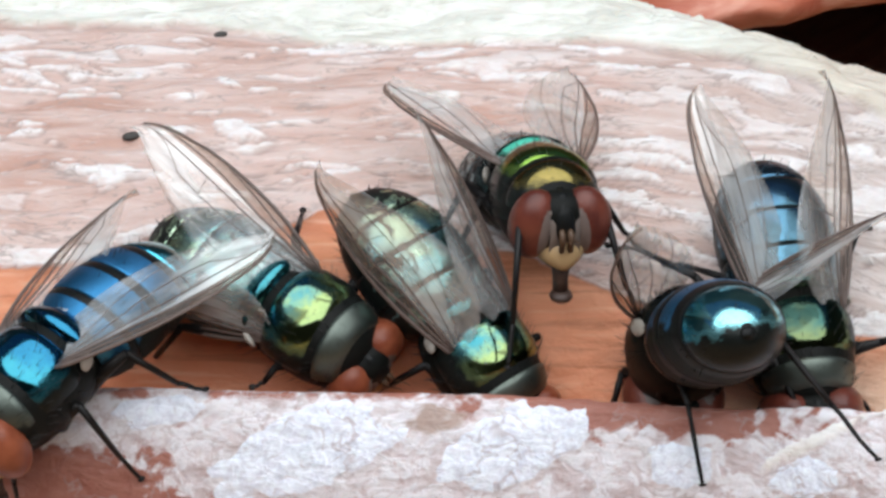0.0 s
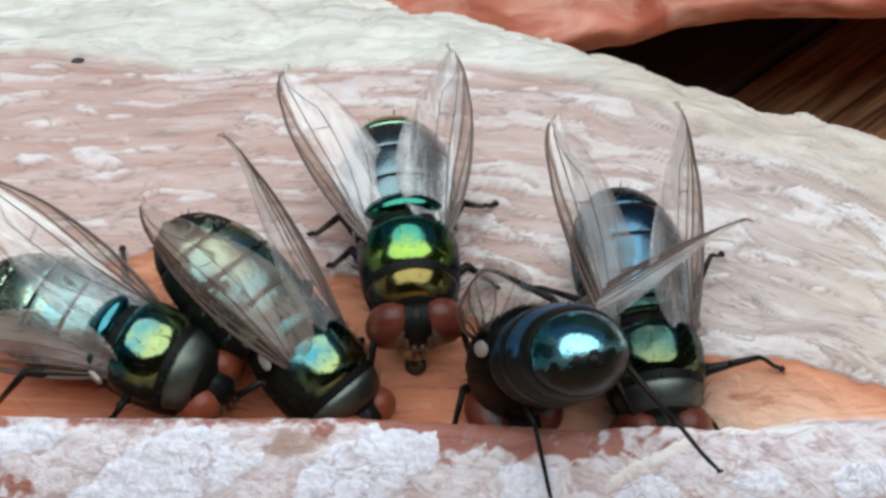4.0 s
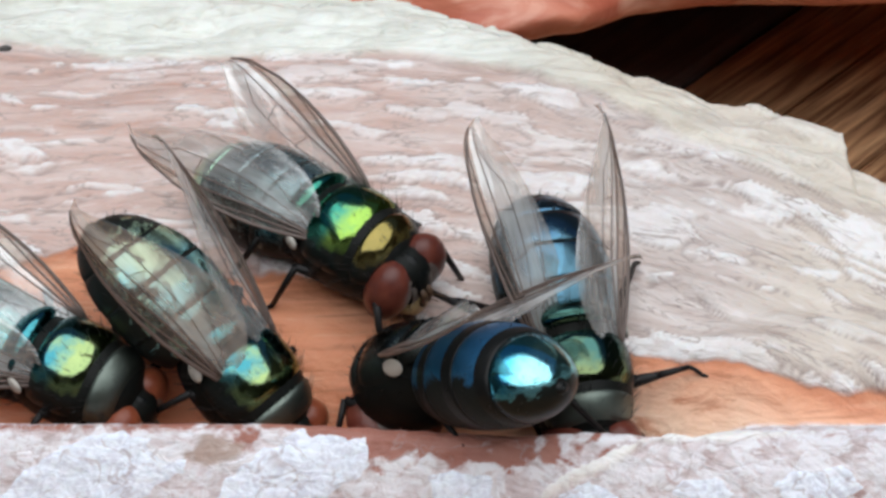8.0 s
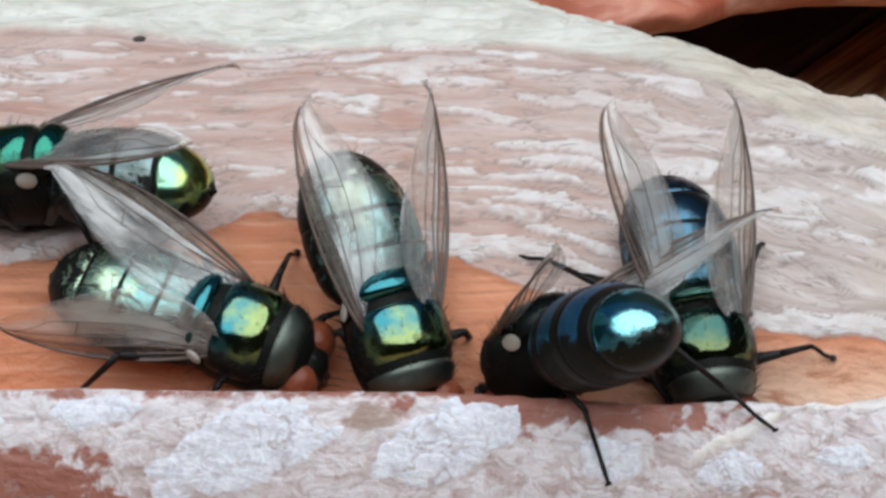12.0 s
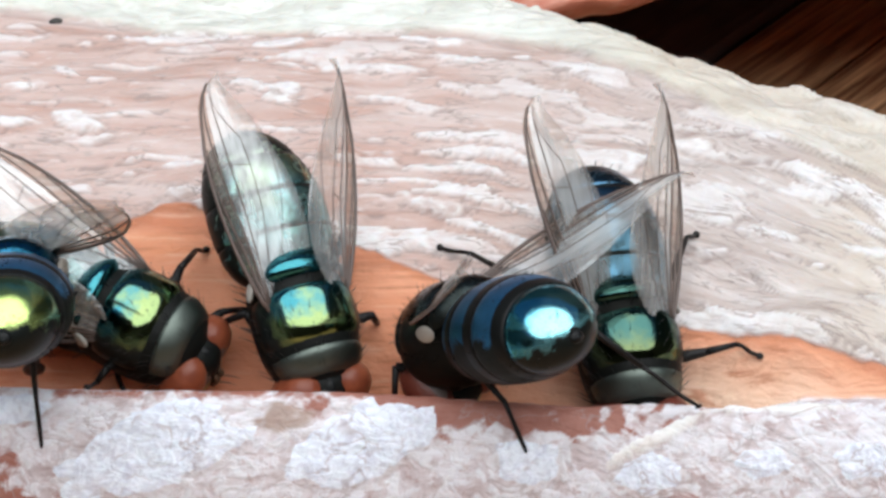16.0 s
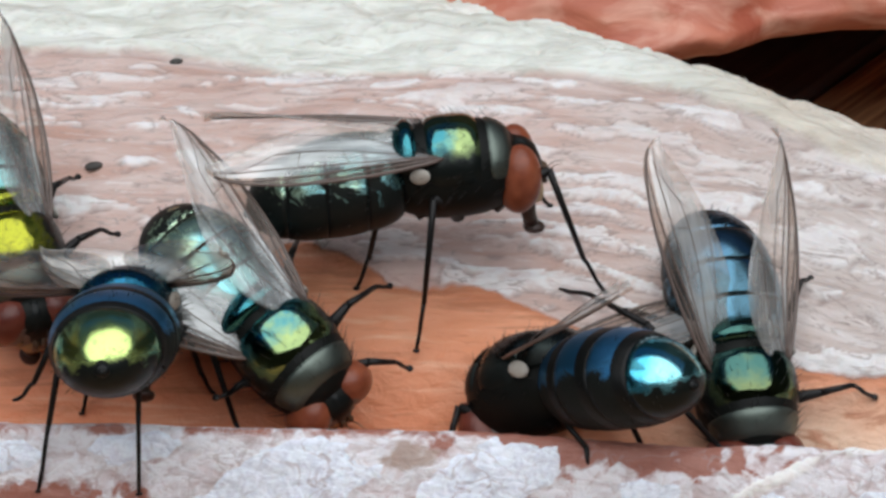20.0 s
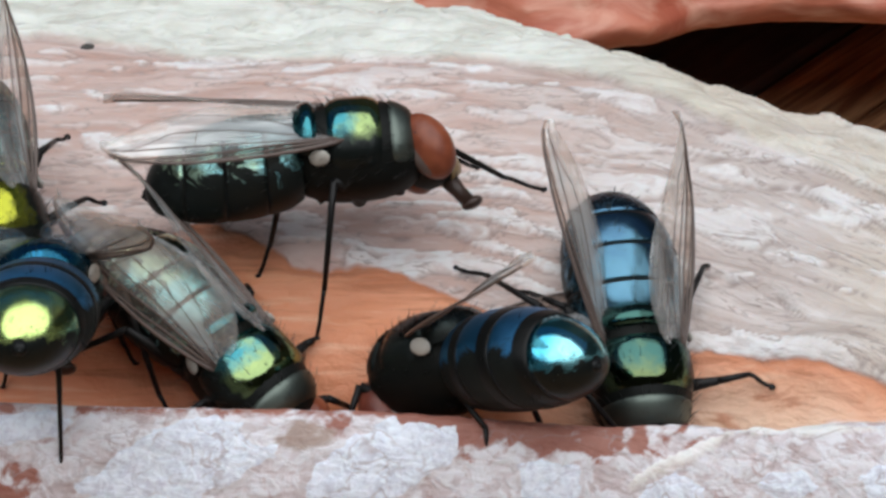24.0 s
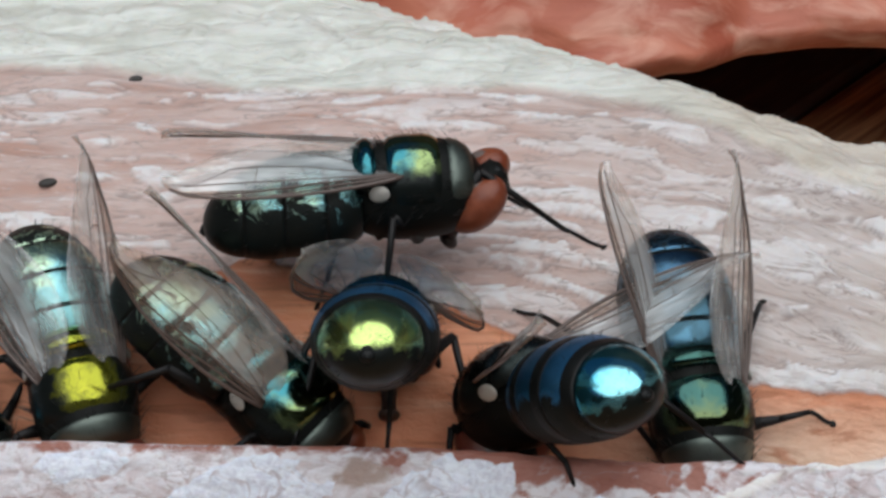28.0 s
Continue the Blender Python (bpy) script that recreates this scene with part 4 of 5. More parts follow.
PATHS = {
    'upright': [
        (0.0, 8.26, -3.5, -1.75, -0.5, 30.8, -79.3),
        (1.0, 8.59, -3.5, -1.76, -2.1, 29.2, -83.0),
        (3.0, 8.63, -3.03, -1.69, -4.2, 26.1, -82.1),
        (4.0, 8.54, -3.5, -1.81, -1.7, 29.9, -80.9),
        (8.0, 8.12, -3.53, -2.16, -2.9, 29.0, -78.2),
        (12.0, 7.71, -3.53, -2.25, -1.9, 30.9, -80.5),
        (17.0, 7.89, -3.54, -2.2, -1.3, 32.6, -79.8),
        (20.0, 7.81, -3.52, -2.17, -1.7, 30.8, -80.5),
        (25.0, 7.42, -3.56, -2.41, -2.3, 33.3, -81.9),
        (28.0, 7.61, -3.59, -2.53, -1.6, 33.6, -80.4),
    ],
    'blue': [
        (0.0, 4.71, -4.2, -1.52, 5.3, 47.1, 109.8),
        (1.0, 4.5, -4.23, -1.46, 7.8, 45.6, 114.0),
        (3.0, 4.67, -4.19, -1.33, 5.0, 46.7, 113.3),
        (4.0, 4.49, -4.16, -1.36, 5.3, 45.0, 113.5),
        (7.0, 3.67, -4.13, -1.57, 16.9, 30.4, 138.9),
        (8.0, 3.28, -4.16, -1.68, 12.3, 34.3, 136.7),
        (9.0, 3.81, -4.28, -1.18, 1.2, 37.1, 126.2),
        (10.0, 2.47, -4.36, -1.52, 17.9, 37.7, 139.2),
        (11.0, 3.45, -4.34, -1.44, 8.4, 38.4, 121.7),
        (12.0, 2.67, -4.35, -1.8, 7.0, 45.0, 128.8),
        (14.5, 2.7, -4.31, -1.24, -0.7, 43.0, 126.6),
        (16.0, 2.61, -4.32, -1.07, -4.6, 40.3, 124.0),
        (17.0, 2.09, -4.33, -1.42, 8.3, 40.9, 131.2),
        (18.0, 1.99, -4.46, -1.86, 17.5, 44.2, 133.7),
        (19.0, 1.24, -4.15, -1.7, 19.9, 34.7, 141.9),
        (20.0, 1.15, -4.06, -1.7, 22.3, 35.0, 144.8),
        (23.0, 1.13, -4.09, -1.84, 21.0, 35.4, 143.1),
        (24.0, 1.19, -4.07, -1.73, 25.3, 33.6, 145.8),
        (25.0, 1.1, -4.09, -1.78, 16.8, 35.7, 143.8),
        (26.0, 1.07, -4.23, -1.02, 14.4, 31.8, 136.4),
        (27.0, 1.54, -4.08, -1.97, 16.5, 33.0, 145.1),
        (28.0, 2.0, -4.12, -1.46, 1.2, 39.8, 129.3),
    ],
    'left': [
        (0.0, -6.59, -3.44, -1.2, 29.6, 14.3, -31.7),
        (1.0, -7.0, -3.41, -0.96, 32.4, 17.7, -27.0),
        (3.0, -7.08, -3.49, -1.25, 30.4, 11.6, -24.0),
        (4.0, -7.08, -3.5, -1.34, 28.5, 13.1, -23.6),
        (7.0, -6.96, -3.55, -1.5, 27.4, 15.1, -21.9),
        (8.0, -7.1, -3.56, -1.9, 13.9, 13.6, -23.3),
        (9.5, -7.06, -3.58, -1.85, 10.1, 11.5, -24.2),
        (10.0, -7.01, -3.61, -1.79, 6.3, 9.5, -25.1),
        (11.0, -6.65, -3.55, -1.91, 24.0, 15.7, -28.1),
        (12.0, -6.59, -3.5, -1.57, 24.6, 15.2, -15.4),
        (12.5, -6.67, -3.51, -1.65, 21.1, 13.3, -18.5),
        (14.5, -7.12, -3.25, -0.75, 24.8, 12.8, -23.9),
        (15.0, -7.13, -3.41, -0.92, 28.0, 14.5, -21.6),
        (16.0, -7.17, -3.5, -1.29, 19.6, 13.9, -22.1),
        (17.0, -7.15, -3.33, -0.91, 30.5, 15.1, -27.2),
        (17.4, -8.38, -3.03, 0.73, 21.3, 15.7, -30.2),
        (18.0, -7.93, -3.19, 0.01, 19.5, 16.0, -31.1),
        (18.5, -7.3, -3.26, -0.42, 20.6, 21.9, -33.2),
        (19.0, -6.79, -3.28, -0.58, 24.0, 26.4, -28.7),
        (20.0, -6.49, -3.42, -0.81, 24.0, 23.2, -42.1),
        (23.0, -4.78, -3.84, -2.19, 3.6, 29.1, -35.6),
        (24.0, -4.55, -3.83, -2.28, 3.4, 28.0, -39.9),
        (25.0, -4.59, -3.84, -2.17, 2.8, 33.0, -35.1),
        (26.0, -4.28, -3.81, -2.08, 3.8, 28.6, -34.5),
        (27.0, -4.7, -3.85, -2.16, 2.7, 33.8, -27.7),
        (28.0, -5.1, -3.87, -2.03, 3.7, 36.0, -28.1),
    ],
    'climber': [
        (0.0, -1.43, -3.64, -2.34, 1.5, 38.8, -44.1),
        (1.0, -1.51, -3.64, -2.16, 1.3, 36.5, -39.9),
        (3.0, -2.21, -3.58, -1.54, 0.8, 39.1, -37.6),
        (4.0, -2.1, -3.61, -1.84, 3.3, 38.6, -34.5),
        (7.0, -1.8, -3.7, -2.25, 2.6, 40.1, -35.4),
        (8.0, -2.0, -3.7, -2.08, 2.1, 41.5, -32.6),
        (9.0, -2.0, -3.65, -2.19, 3.5, 39.9, -36.0),
        (9.5, -3.25, -2.35, -0.06, 2.1, 31.8, -37.5),
        (10.0, -3.11, -2.36, -0.11, 1.1, 32.8, -33.6),
        (11.0, -3.41, -2.31, 0.01, 0.5, 20.0, -50.5),
        (11.5, -0.91, -3.57, -1.92, 6.1, 18.6, -69.5),
        (12.0, -1.86, -3.56, -1.69, -0.3, 41.8, -66.6),
        (12.5, -1.74, -3.56, -1.72, 0.0, 42.5, -71.2),
        (14.5, -1.99, -3.48, -1.07, -2.3, 41.1, -63.6),
        (15.0, -2.23, -3.48, -1.11, -3.0, 42.4, -64.1),
        (16.0, -2.14, -3.49, -1.17, -3.0, 39.9, -66.8),
        (17.0, -2.34, -3.55, -1.75, -2.6, 45.2, -72.5),
        (18.0, -2.73, -3.66, -2.02, -1.0, 50.1, -76.2),
        (18.2, -3.01, -3.56, -1.76, -0.2, 22.5, -66.4),
        (18.5, -2.96, -0.15, 0.67, 5.0, 22.5, 1.4),
        (19.0, -1.36, 1.2, 2.75, -4.0, 2.0, 10.0),
        (20.0, -1.42, 1.31, 2.95, -5.0, -1.3, 7.5),
        (23.0, -1.4, 1.35, 2.84, -5.7, -1.6, 6.7),
        (25.0, -1.45, 1.22, 2.68, -6.5, 0.4, 7.5),
        (26.0, -1.37, 1.23, 2.69, -6.0, 1.0, 6.6),
        (28.0, -1.28, 1.38, 2.6, -7.0, 0.2, 7.5),
    ],
    'green': [
        (0.0, 0.5, -0.79, 1.7, -4.8, -16.8, -73.9),
        (0.3, 1.28, -0.79, 0.8, -2.5, -1.1, -74.7),
        (0.6, 0.72, -0.95, 0.55, 0.3, 12.9, -84.5),
        (1.0, 1.01, -0.92, 0.77, -0.3, 13.0, -84.2),
        (3.0, 0.95, -0.99, 0.53, -2.9, 16.4, -82.1),
        (3.3, -0.11, -0.95, 0.46, 1.7, 6.6, -74.8),
        (3.6, 0.51, -0.94, 0.7, -2.2, 16.0, -80.9),
        (4.0, 0.93, -1.02, 0.31, 0.3, 19.7, -82.8),
        (4.5, 0.66, -1.02, 0.32, 14.7, 16.8, -66.4),
        (6.5, 0.33, -0.89, 0.87, 0.4, 9.8, -85.7),
        (7.0, 1.27, 0.25, 1.26, -0.6, -0.4, -46.3),
        (7.5, 1.43, 0.18, 0.5, 4.4, 6.6, -41.2),
        (8.0, 1.3, 0.1, 0.39, 11.0, 6.2, -39.3),
        (8.5, 1.08, 0.14, 0.58, -0.6, 1.8, -43.1),
        (9.0, 0.21, -0.91, 1.13, -0.7, 3.9, -84.8),
        (9.3, 0.36, -1.14, 0.0, -1.4, 8.5, -89.6),
        (9.5, 0.23, -1.91, -0.14, -20.6, 16.2, -105.2),
        (10.0, -0.09, -1.87, -0.3, -10.2, 16.1, -122.4),
        (10.5, 0.26, -1.78, 0.17, -6.6, 15.5, -105.3),
        (11.0, -1.95, -2.75, 1.25, -1.1, 6.4, -109.6),
        (11.3, -5.25, -2.4, 1.2, -5.7, -7.7, -137.2),
        (11.5, -6.4, -2.4, 0.85, 0.3, -10.6, -158.6),
        (11.7, -9.0, -1.8, 0.5, -6.2, 11.4, -174.7),
        (12.0, -14.18, 1.6, 1.15, 3.6, 12.5, -193.4),
        (12.5, -19.51, 4.01, 2.11, 2.0, 15.2, -195.1),
        (13.0, -27.84, 4.0, 2.14, 1.0, -12.8, -135.2),
        (28.0, -26.61, 4.24, 3.49, 1.4, -12.9, -131.8),
    ],
    'leaving': [
        (0.0, -14.38, -7.7, -0.32, 1.1, 14.6, -124.0),
        (1.0, -15.12, -7.29, 0.05, -6.9, 11.0, -135.2),
        (1.5, -14.93, -7.7, -0.3, 0.5, 14.4, -131.9),
        (1.8, -14.03, -7.8, -0.65, 0.4, 14.0, -131.7),
        (1.9, -14.68, -7.61, 0.01, 0.6, 11.2, -128.4),
        (2.0, -16.62, -8.85, -1.81, 0.4, 0.2, -134.0),
        (2.1, -18.88, -9.26, -2.39, 0.2, -1.3, -132.0),
        (2.25, -24.45, -9.37, -2.85, 0.0, -3.8, -126.9),
        (28.0, -23.08, -9.16, -1.99, 0.6, -4.0, -123.1),
    ],
    'rear': [
        (0.0, -22.16, -9.34, -2.92, 1.4, -12.5, -10.8),
        (13.0, -20.7, -9.33, -2.86, 1.3, -14.3, -14.0),
        (14.0, -12.46, -9.01, -1.54, -0.6, 28.9, 59.9),
        (14.5, -7.66, -5.19, -2.91, 0.1, 17.6, 46.8),
        (15.0, -10.39, -5.61, -0.3, 12.5, 10.8, 94.3),
        (15.3, -10.75, -4.47, -0.39, 8.2, 29.2, 95.6),
        (15.7, -11.03, -4.38, 0.5, 0.6, 29.8, 96.3),
        (16.0, -10.61, -4.39, 0.57, -5.1, 33.7, 96.4),
        (16.5, -10.21, -4.21, 1.61, -5.9, 34.7, 93.8),
        (17.0, -10.35, -4.41, 0.32, -6.4, 33.9, 94.7),
        (18.0, -11.52, -4.38, 0.51, -7.3, 33.8, 95.5),
        (19.0, -11.54, -4.4, 0.35, -5.7, 33.9, 94.7),
        (20.0, -11.17, -4.31, 0.9, -3.7, 33.1, 91.4),
        (23.0, -10.99, -4.33, 0.54, -1.0, 34.0, 88.9),
        (24.0, -10.33, -4.27, 1.03, -3.7, 30.2, 93.1),
        (25.0, -9.85, -4.3, 0.84, -6.4, 26.5, 96.0),
        (25.3, -8.57, -4.49, -0.61, -3.9, 26.2, 67.8),
        (25.5, -8.7, -4.62, -1.16, -7.2, 13.9, 60.4),
        (25.8, -2.56, -4.62, -1.38, -5.4, 7.8, 48.3),
        (26.0, -1.82, -4.41, -1.53, -1.5, 6.7, 44.1),
        (26.5, -2.75, -3.2, -0.68, -5.6, 6.9, 64.0),
        (27.0, -0.75, 0.39, 1.4, -34.0, 11.4, 44.6),
        (27.3, -2.17, -0.02, 0.87, -10.9, 8.5, 64.0),
        (27.5, -1.98, -0.58, 0.71, -4.4, 15.7, 69.9),
        (27.7, -2.4, -2.3, 0.0, -1.5, 33.0, 85.0),
        (28.0, -2.05, -2.89, 0.07, -1.8, 38.4, 88.1),
    ],
    'yellow': [
        (0.0, -22.56, -1.1, 0.13, -1.3, 33.5, -61.4),
        (17.5, -20.02, -0.95, 0.67, -1.4, 30.2, -64.7),
        (18.5, -16.65, -1.18, -0.2, 1.3, 25.1, -71.5),
        (20.0, -15.3, -0.78, 0.69, -0.8, 23.5, -66.1),
        (22.5, -13.46, -0.46, 1.97, 0.2, 32.9, -76.6),
        (23.0, -13.63, -0.64, 1.29, -0.8, 27.6, -70.9),
        (24.0, -12.52, -0.71, 1.01, 0.0, 30.1, -68.0),
        (25.0, -13.4, -0.81, 0.64, -0.5, 26.2, -71.1),
        (25.5, -10.79, -3.11, -0.52, 1.3, 28.8, -62.3),
        (26.0, -11.18, -3.42, -1.47, -2.4, 35.7, -67.6),
        (26.5, -11.16, -3.37, -1.31, -2.6, 34.4, -69.9),
        (27.0, -10.8, -3.46, -1.61, -1.6, 34.5, -65.3),
        (27.5, -11.2, -3.42, -1.5, -1.8, 32.6, -65.1),
        (28.0, -11.33, -3.58, -2.07, -2.1, 31.0, -67.2),
    ],
    'edge': [
        (0.0, -26.01, -4.15, -3.26, 3.2, 18.4, -43.2),
        (21.0, -26.02, -3.65, -0.25, 1.6, 16.8, -46.5),
        (22.5, -16.71, -3.98, -2.07, 2.6, 21.4, -31.3),
        (23.0, -16.44, -4.05, -2.49, 3.5, 19.6, -34.2),
        (26.0, -15.37, -4.08, -2.72, 3.7, 20.4, -37.5),
        (28.0, -15.18, -4.25, -3.62, 4.4, 19.0, -37.2),
    ],
}


def fly(key, label, kind, wings, head=(0, 0, 0), rest=None, feet=None, warm=False, neck=(2.12, 0, -0.2)):
    """A blowfly with its parts. wings: (sweep, lift, twist) for the left and the right one.
    rest: the row of its path on which its feet are set down; neck: where its head sits."""
    rows = PATHS[key]
    row = min(rows, key=lambda r: abs(r[0] - (rest if rest is not None else rows[0][0])))
    stand = place(*row[1:])
    root = new("blowfly")
    root.empty_display_size = 0.002
    tagged(root, label, "fly", "flies along the cut")
    tops, segs = SETS[kind]
    thorax = part("thorax", SHARED["pleura"], root)
    for name in ("scutum", "collar", "scutellum"):
        part(name, tops[name], thorax)
    tagged(part("bristles", SHARED["thorax_bristles"], thorax), kind="stuff")
    abdomen = part("abdomen", segs[0], root)
    for me in segs[1:]:
        part("segment", me, abdomen)
    tagged(part("bristles", SHARED["abdomen_bristles"], abdomen), kind="stuff")
    part("tail", SHARED["tail"], abdomen)
    skull = part("head", SHARED["skull"], root, at=place(*neck, *head))
    for side in (1, -1):
        rim = part("eye_rim", SHARED["eye_rim"], skull, "greyish rim round the eye", place(-0.08, side * 0.74, 0.02, side * 6, 0, -side * 14))
        part("eye", SHARED["warm_eye" if warm else "eye"], rim, "russet compound eye" if warm else "dull maroon compound eye", place(0.0, side * 0.05, 0.01))
        part("cheek", SHARED["cheek"], skull, at=place(0, side * 0.30, 0, side * -4))
        part("antenna", SHARED["antenna"], skull, at=place(0, side * 0.13, 0))
    part("forehead", SHARED["forehead"], skull)
    part("face", SHARED["face"], skull, "buff lower face")
    part("proboscis", SHARED["proboscis"], skull)
    parts = {"head": skull}
    for side, name, w in ((1, "left", wings[0]), (-1, "right", wings[1])):
        wing = part("wing", SHARED[side], root, "clear smoky wing", wing_pose(side, *w))
        for me in VEINS[side]:
            part("vein", me, wing)
        part("calypter", SHARED["calypter"], root, "small white lobe at the wing base", place(-1.15, side * 1.55, 0.62, 0, -20, side * 20))
        parts["wing_" + name] = wing
    for pair, hip in HIPS.items():
        for side, name in ((1, "left"), (-1, "right")):
            h = (hip[0], side * hip[1], hip[2])
            fx, fy = STANCE[pair]
            spot = stand @ Vector((fx * MM, side * fy * MM, -2.2 * MM))
            wx, wy = (feet or {}).get(pair + "_" + name, (spot.x / MM, spot.y / MM))
            spot = Vector((wx * MM, wy * MM, 0))
            down = stand.inverted() @ Vector((spot.x, spot.y, (float(ground_z(wx, wy)) + 0.12) * MM))
            foot = Vector((down.x / MM, down.y / MM, max(-5.2, min(0.6, down.z / MM))))
            femur, tibia, tarsus = leg_meshes(h, foot, stand)
            leg = part("leg", femur, root, at=place(*h))
            part("tibia", tibia, leg)
            part("tarsus", tarsus, leg)
            parts[pair + "_" + name] = leg
    parts["root"] = root
    return parts


upright = fly("upright", "blowfly with steel-blue abdomen standing head down in the cut", "steel", ((5, 18, -40), (14, 22, 26)), (0, 25, 0), 17,
              {"mid_right": (2.1, 0.5), "mid_left": (12.0, -3.5)})
blue = fly("blue", "blue-black blowfly with turquoise sheen feeding in the cut", "dark", ((18, 6, 14), (34, 14, 20)), (0, 25, 0), 17,
           {"mid_left": (4.0, -8.5), "hind_left": (9.0, -7.8)}, neck=(1.7, 0, -1.05))
left = fly("left", "teal blowfly bent over the cut with spread wings", "teal", ((12, 14, 26), (2, 8, 6)), (0, 22, 0), 12, {"hind_right": (-13.5, -4.0)}, True, (1.95, 0, -0.55))
climber = fly("climber", "green blowfly that leaves the cut and cleans its head", "teal", ((4, 8, 26), (10, 5, 8)), (0, 8, 0), 20,
              {"mid_right": (-2.5, -1.8), "hind_right": (-4.5, 0.4), "fore_right": (3.6, 0.3)}, True)
green = fly("green", "bright green blowfly roaming between the others", "green", ((12, 9, 40), (22, 9, 40)), (0, 18, 0), 3,
            {"mid_left": (3.8, 0.0), "mid_right": (-2.2, 1.1)})
leaving = fly("leaving", "blue-green blowfly standing on the chalky lip", "blue", ((33, 7, 2), (13, -9, -13)), (0, 5, 0), 1,
              {"mid_left": (-12.7, -8.0), "fore_left": (-16.5, -7.9)}, True)
rear = fly("rear", "blue-green blowfly reaching into the cut from the lip", "rear", ((44, 14, 10), (44, 14, 10)), (0, 20, 0), 18,
           {"hind_right": (-10.4, -8.2), "hind_left": (-13.6, -8.0)})
yellow = fly("yellow", "yellow-green blowfly standing head down at the cut", "yellow", ((4, 15, -42), (15, 6, -41)), (0, 20, 0), 26)
edge = fly("edge", "blue blowfly feeding at the far end of the cut", "blue", ((20, 10, -20), (20, 10, -20)), (0, 15, 0), 23)

FLIES = {"upright": upright, "blue": blue, "left": left, "climber": climber, "green": green, "leaving": leaving, "rear": rear, "yellow": yellow, "edge": edge}


def stride(parts, spans):
    """Swings the legs by turns, three and three, while a fly walks; at rest they stand."""
    rng = random.Random(17)
    for n, (pair, side) in enumerate((p, q) for p in ("fore", "mid", "hind") for q in ("left", "right")):
        leg = parts[pair + "_" + side]
        rest = leg.matrix_basis.copy()
        sign = 1 if (n + n // 2) % 2 else -1
        rows = [(0.0, rest)]
        for t0, t1 in spans:
            if t0 > rows[-1][0]:
                rows.append((t0, rest))
            t, k = t0 + 0.1, 0
            while t < t1 - 0.05:
                swing = sign * (1 if k % 2 else -1) * rng.uniform(9, 17)
                rows.append((round(t, 2), rest @ pose(0, 0, 0, 0, rng.uniform(-6, 3), swing)))
                t, k = t + 0.13, k + 1
            rows.append((t1, rest))
        if rows[-1][0] < 28:
            rows.append((28.0, rest))
        walk(leg, rows)


def set_wings(parts, rows):
    """rows: seconds, then (sweep, lift, twist) of the left and of the right wing."""
    for name, side, col in (("left", 1, 1), ("right", -1, 2)):
        walk(parts["wing_" + name], [(r[0], wing_pose(side, *r[col])) for r in rows])


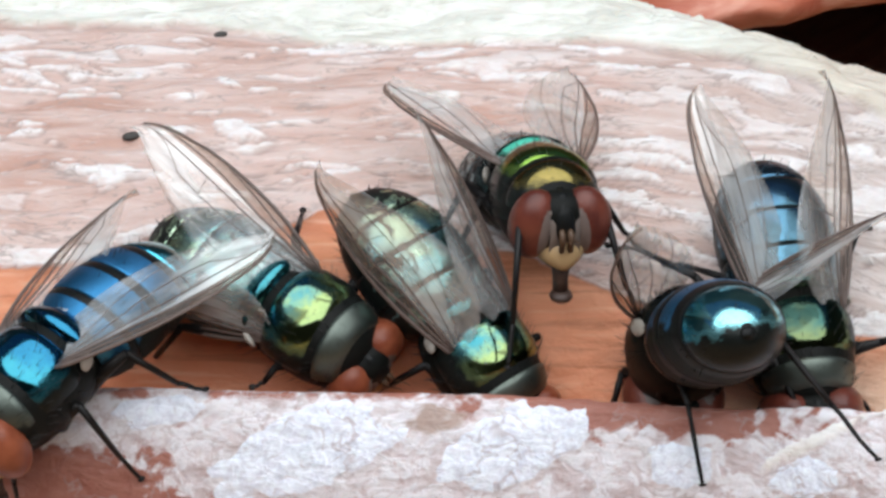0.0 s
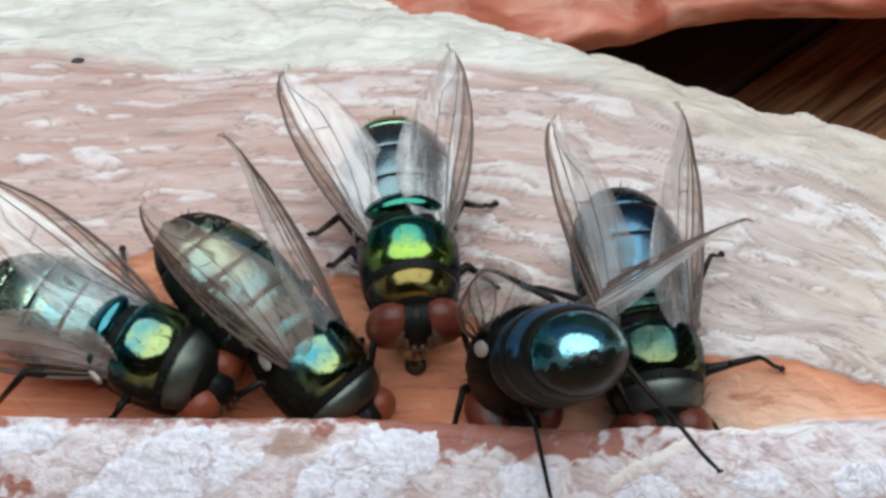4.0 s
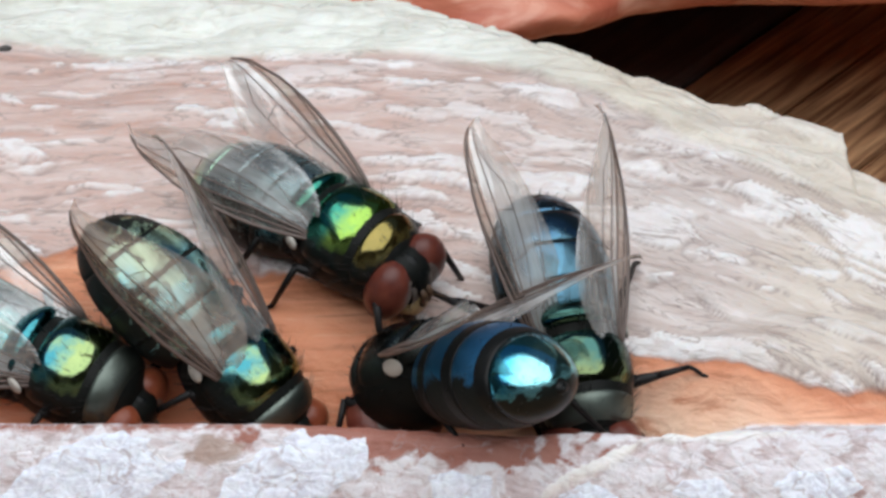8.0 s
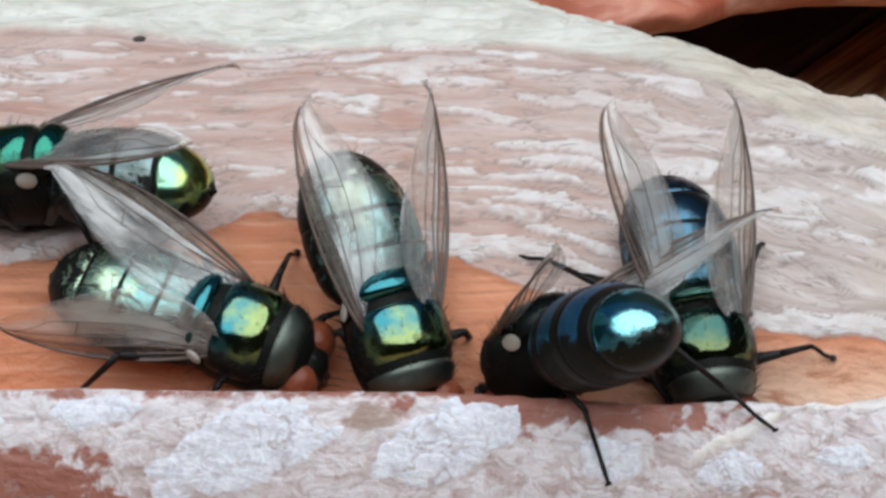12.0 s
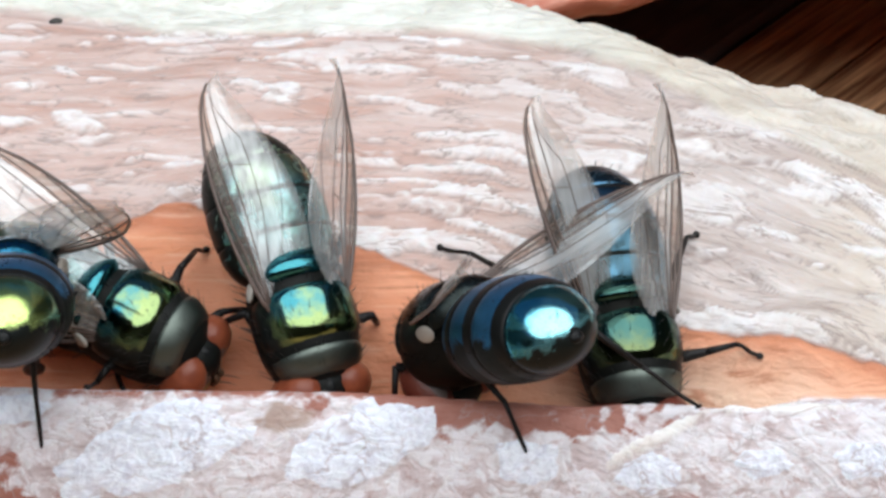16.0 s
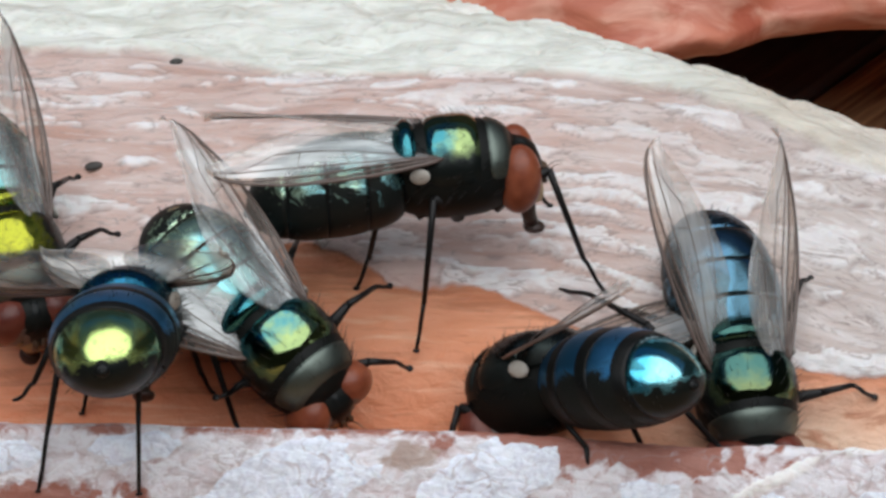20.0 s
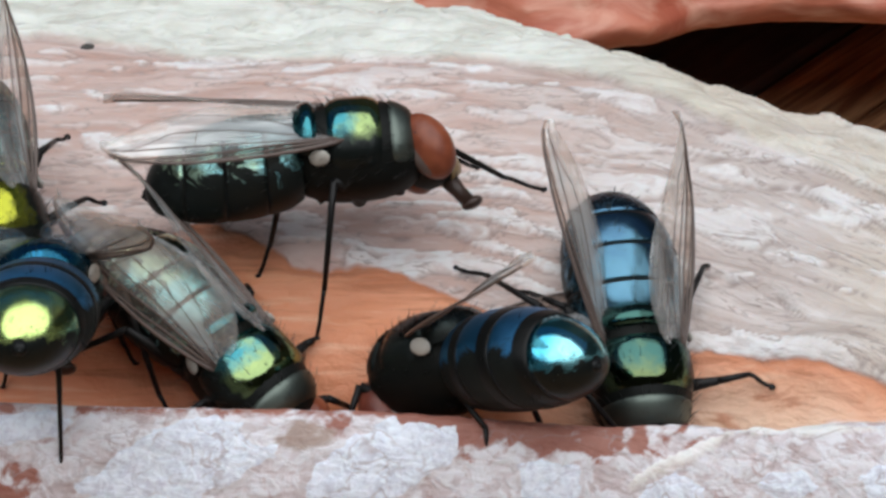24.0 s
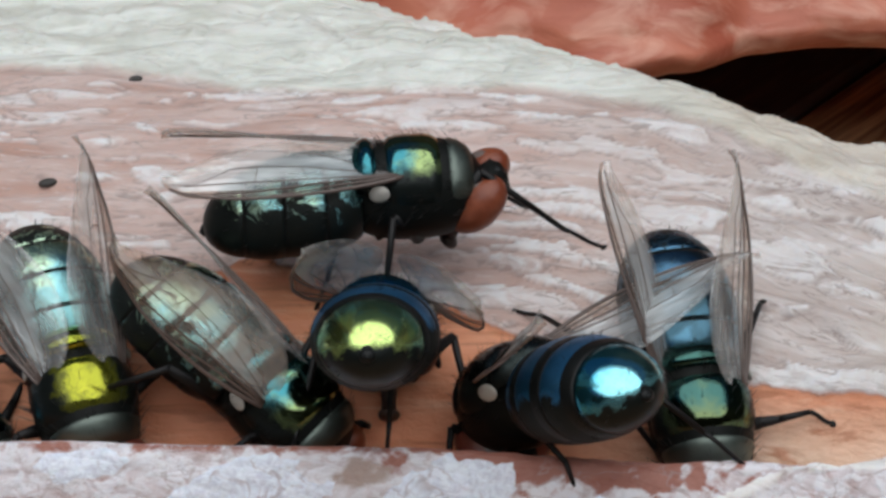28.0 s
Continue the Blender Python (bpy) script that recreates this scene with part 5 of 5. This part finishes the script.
def motions():
    for key, parts in FLIES.items():
        walk(parts["root"], [(r[0], place(*r[1:])) for r in PATHS[key]])
    stride(green, [(0.0, 0.6), (3.1, 3.7), (4.3, 4.7), (6.3, 9.5), (10.3, 13.0)])
    stride(rear, [(13.0, 16.5), (25.0, 28.0)])
    # the climbing fly turns its head to clean it
    heads = ((0, 0, 8, 0), (18.4, 0, 8, 0), (19.1, 0, 6, 0), (19.4, 30, 10, 15), (19.7, 35, -10, 30), (20.0, 0, 6, 0), (23.6, 0, 6, 0), (24.0, -40, -8, 30), (24.2, -40, -8, 30), (24.5, 0, 6, 0),
             (24.8, -42, -6, 34), (25.2, -40, -6, 30), (25.5, 0, 6, 0), (26.0, -8, 18, 16), (26.5, 14, 34, 4), (27.0, 0, 8, 0), (27.4, 18, 40, 4), (28.0, 18, 46, 2))
    walk(climber["head"], [(t, place(2.12, 0, -0.2, rx, ry, rz)) for t, rx, ry, rz in heads])
    for side, lag in (("right", 0.0), ("left", 0.1)):
        leg = climber["fore_" + side]
        rest = leg.matrix_basis.copy()
        lifts = ((0, 0, 0), (18.2, 0, 0), (18.4, 8, 12), (18.6, 0, -10), (19.0, 0, 0), (19.3, -30, 8), (19.7, -36, 14), (20.0, 0, 0), (23.2, -6, 6), (23.6, 0, 0), (23.9, -36, 10), (24.2, -34, 16), (24.5, 0, 0),
                 (24.7, -36, 10), (25.2, -34, 14), (25.45, 0, 0), (25.8, -20, 4), (26.0, -24, 6), (26.4, -44, 16), (26.7, -38, 10), (27.0, 0, 0), (27.3, -34, 4), (27.6, -58, 14), (28.0, -32, 4))
        walk(leg, [(round(t + lag * (0 < t < 27.9), 2), rest @ pose(0, 0, 0, 0, ry, rz if side == "right" else -rz)) for t, ry, rz in lifts])
    # wings that shift
    set_wings(left, [(0, (6, 19, 9), (13, -9, -58)), (17.2, (5, 15, 12), (13, -9, -58)), (20.4, (5, 14, -35), (24, 6, 0)), (22.5, (-6, 9, -42), (17, 20, -50)), (28, (-6, 9, -42), (17, 20, -50))])
    set_wings(climber, [(0, (-2, 18, -26), (16, 16, -54)), (9.0, (-2, 18, -26), (16, 16, -54)), (11.5, (15, 4, -41), (3, 8, 2)), (18.2, (15, 4, -41), (3, 8, 2)), (19.0, (8, 2, -19), (5, 1, -15)), (28, (8, 2, -19), (5, 1, -15))])
    out, back = (22, 6, -26), (3, 4, -14)
    set_wings(rear, [(0, back, back), (14.9, back, back), (15.4, out, out), (25.1, out, out), (25.4, (34, -14, -3), (12, -8, -45)), (26.6, (34, -16, -3), (12, -8, -45)), (27.1, (10, -2, 12), (8, -20, -45)), (27.7, (18, 2, -25), (18, -8, -46)), (28, (6, 3, -35), (17, -9, -51))])
    set_wings(blue, [(0, (16, 6, -20), (48, 12, 36)), (4.5, (16, 6, -20), (48, 12, 36)), (6.5, (16, 4, -20), (22, 6, 18)), (11.0, (16, 4, -20), (28, 6, 20)), (12.0, (16, 6, -20), (52, 5, 38)), (17.5, (16, 6, -20), (58, 4, 38)), (28, (16, 6, -20), (64, 2, 42))])
    set_wings(upright, [(0, (5, 18, -40), (14, 22, 26)), (20.5, (5, 18, -40), (14, 22, 26)), (23.0, (5, 16, -48), (15, 24, 50)), (28, (5, 16, -48), (15, 24, 50))])
    set_wings(green, [(0, (14, 8, -24), (22, 10, 8)), (0.6, (10, 3, -24), (20, 4, 8)), (6.5, (10, 3, -24), (20, 4, 8)), (7.0, (12, 6, 45), (7, 5, -50)), (8.5, (12, 6, 45), (7, 5, -50)), (8.9, (14, 8, -20), (20, 5, 20)), (9.2, (14, 10, -28), (20, 6, 20)),
                      (9.5, (10, 14, -10), (16, 18, -10)), (10.0, (6, 8, -12), (9, 14, -26)), (10.6, (12, 10, -8), (14, 18, -20)), (11.0, (21, 1, -6), (7, 6, -22)), (11.4, (14, 6, 0), (12, 8, 0)), (28, (14, 6, 0), (12, 8, 0))])


motions()
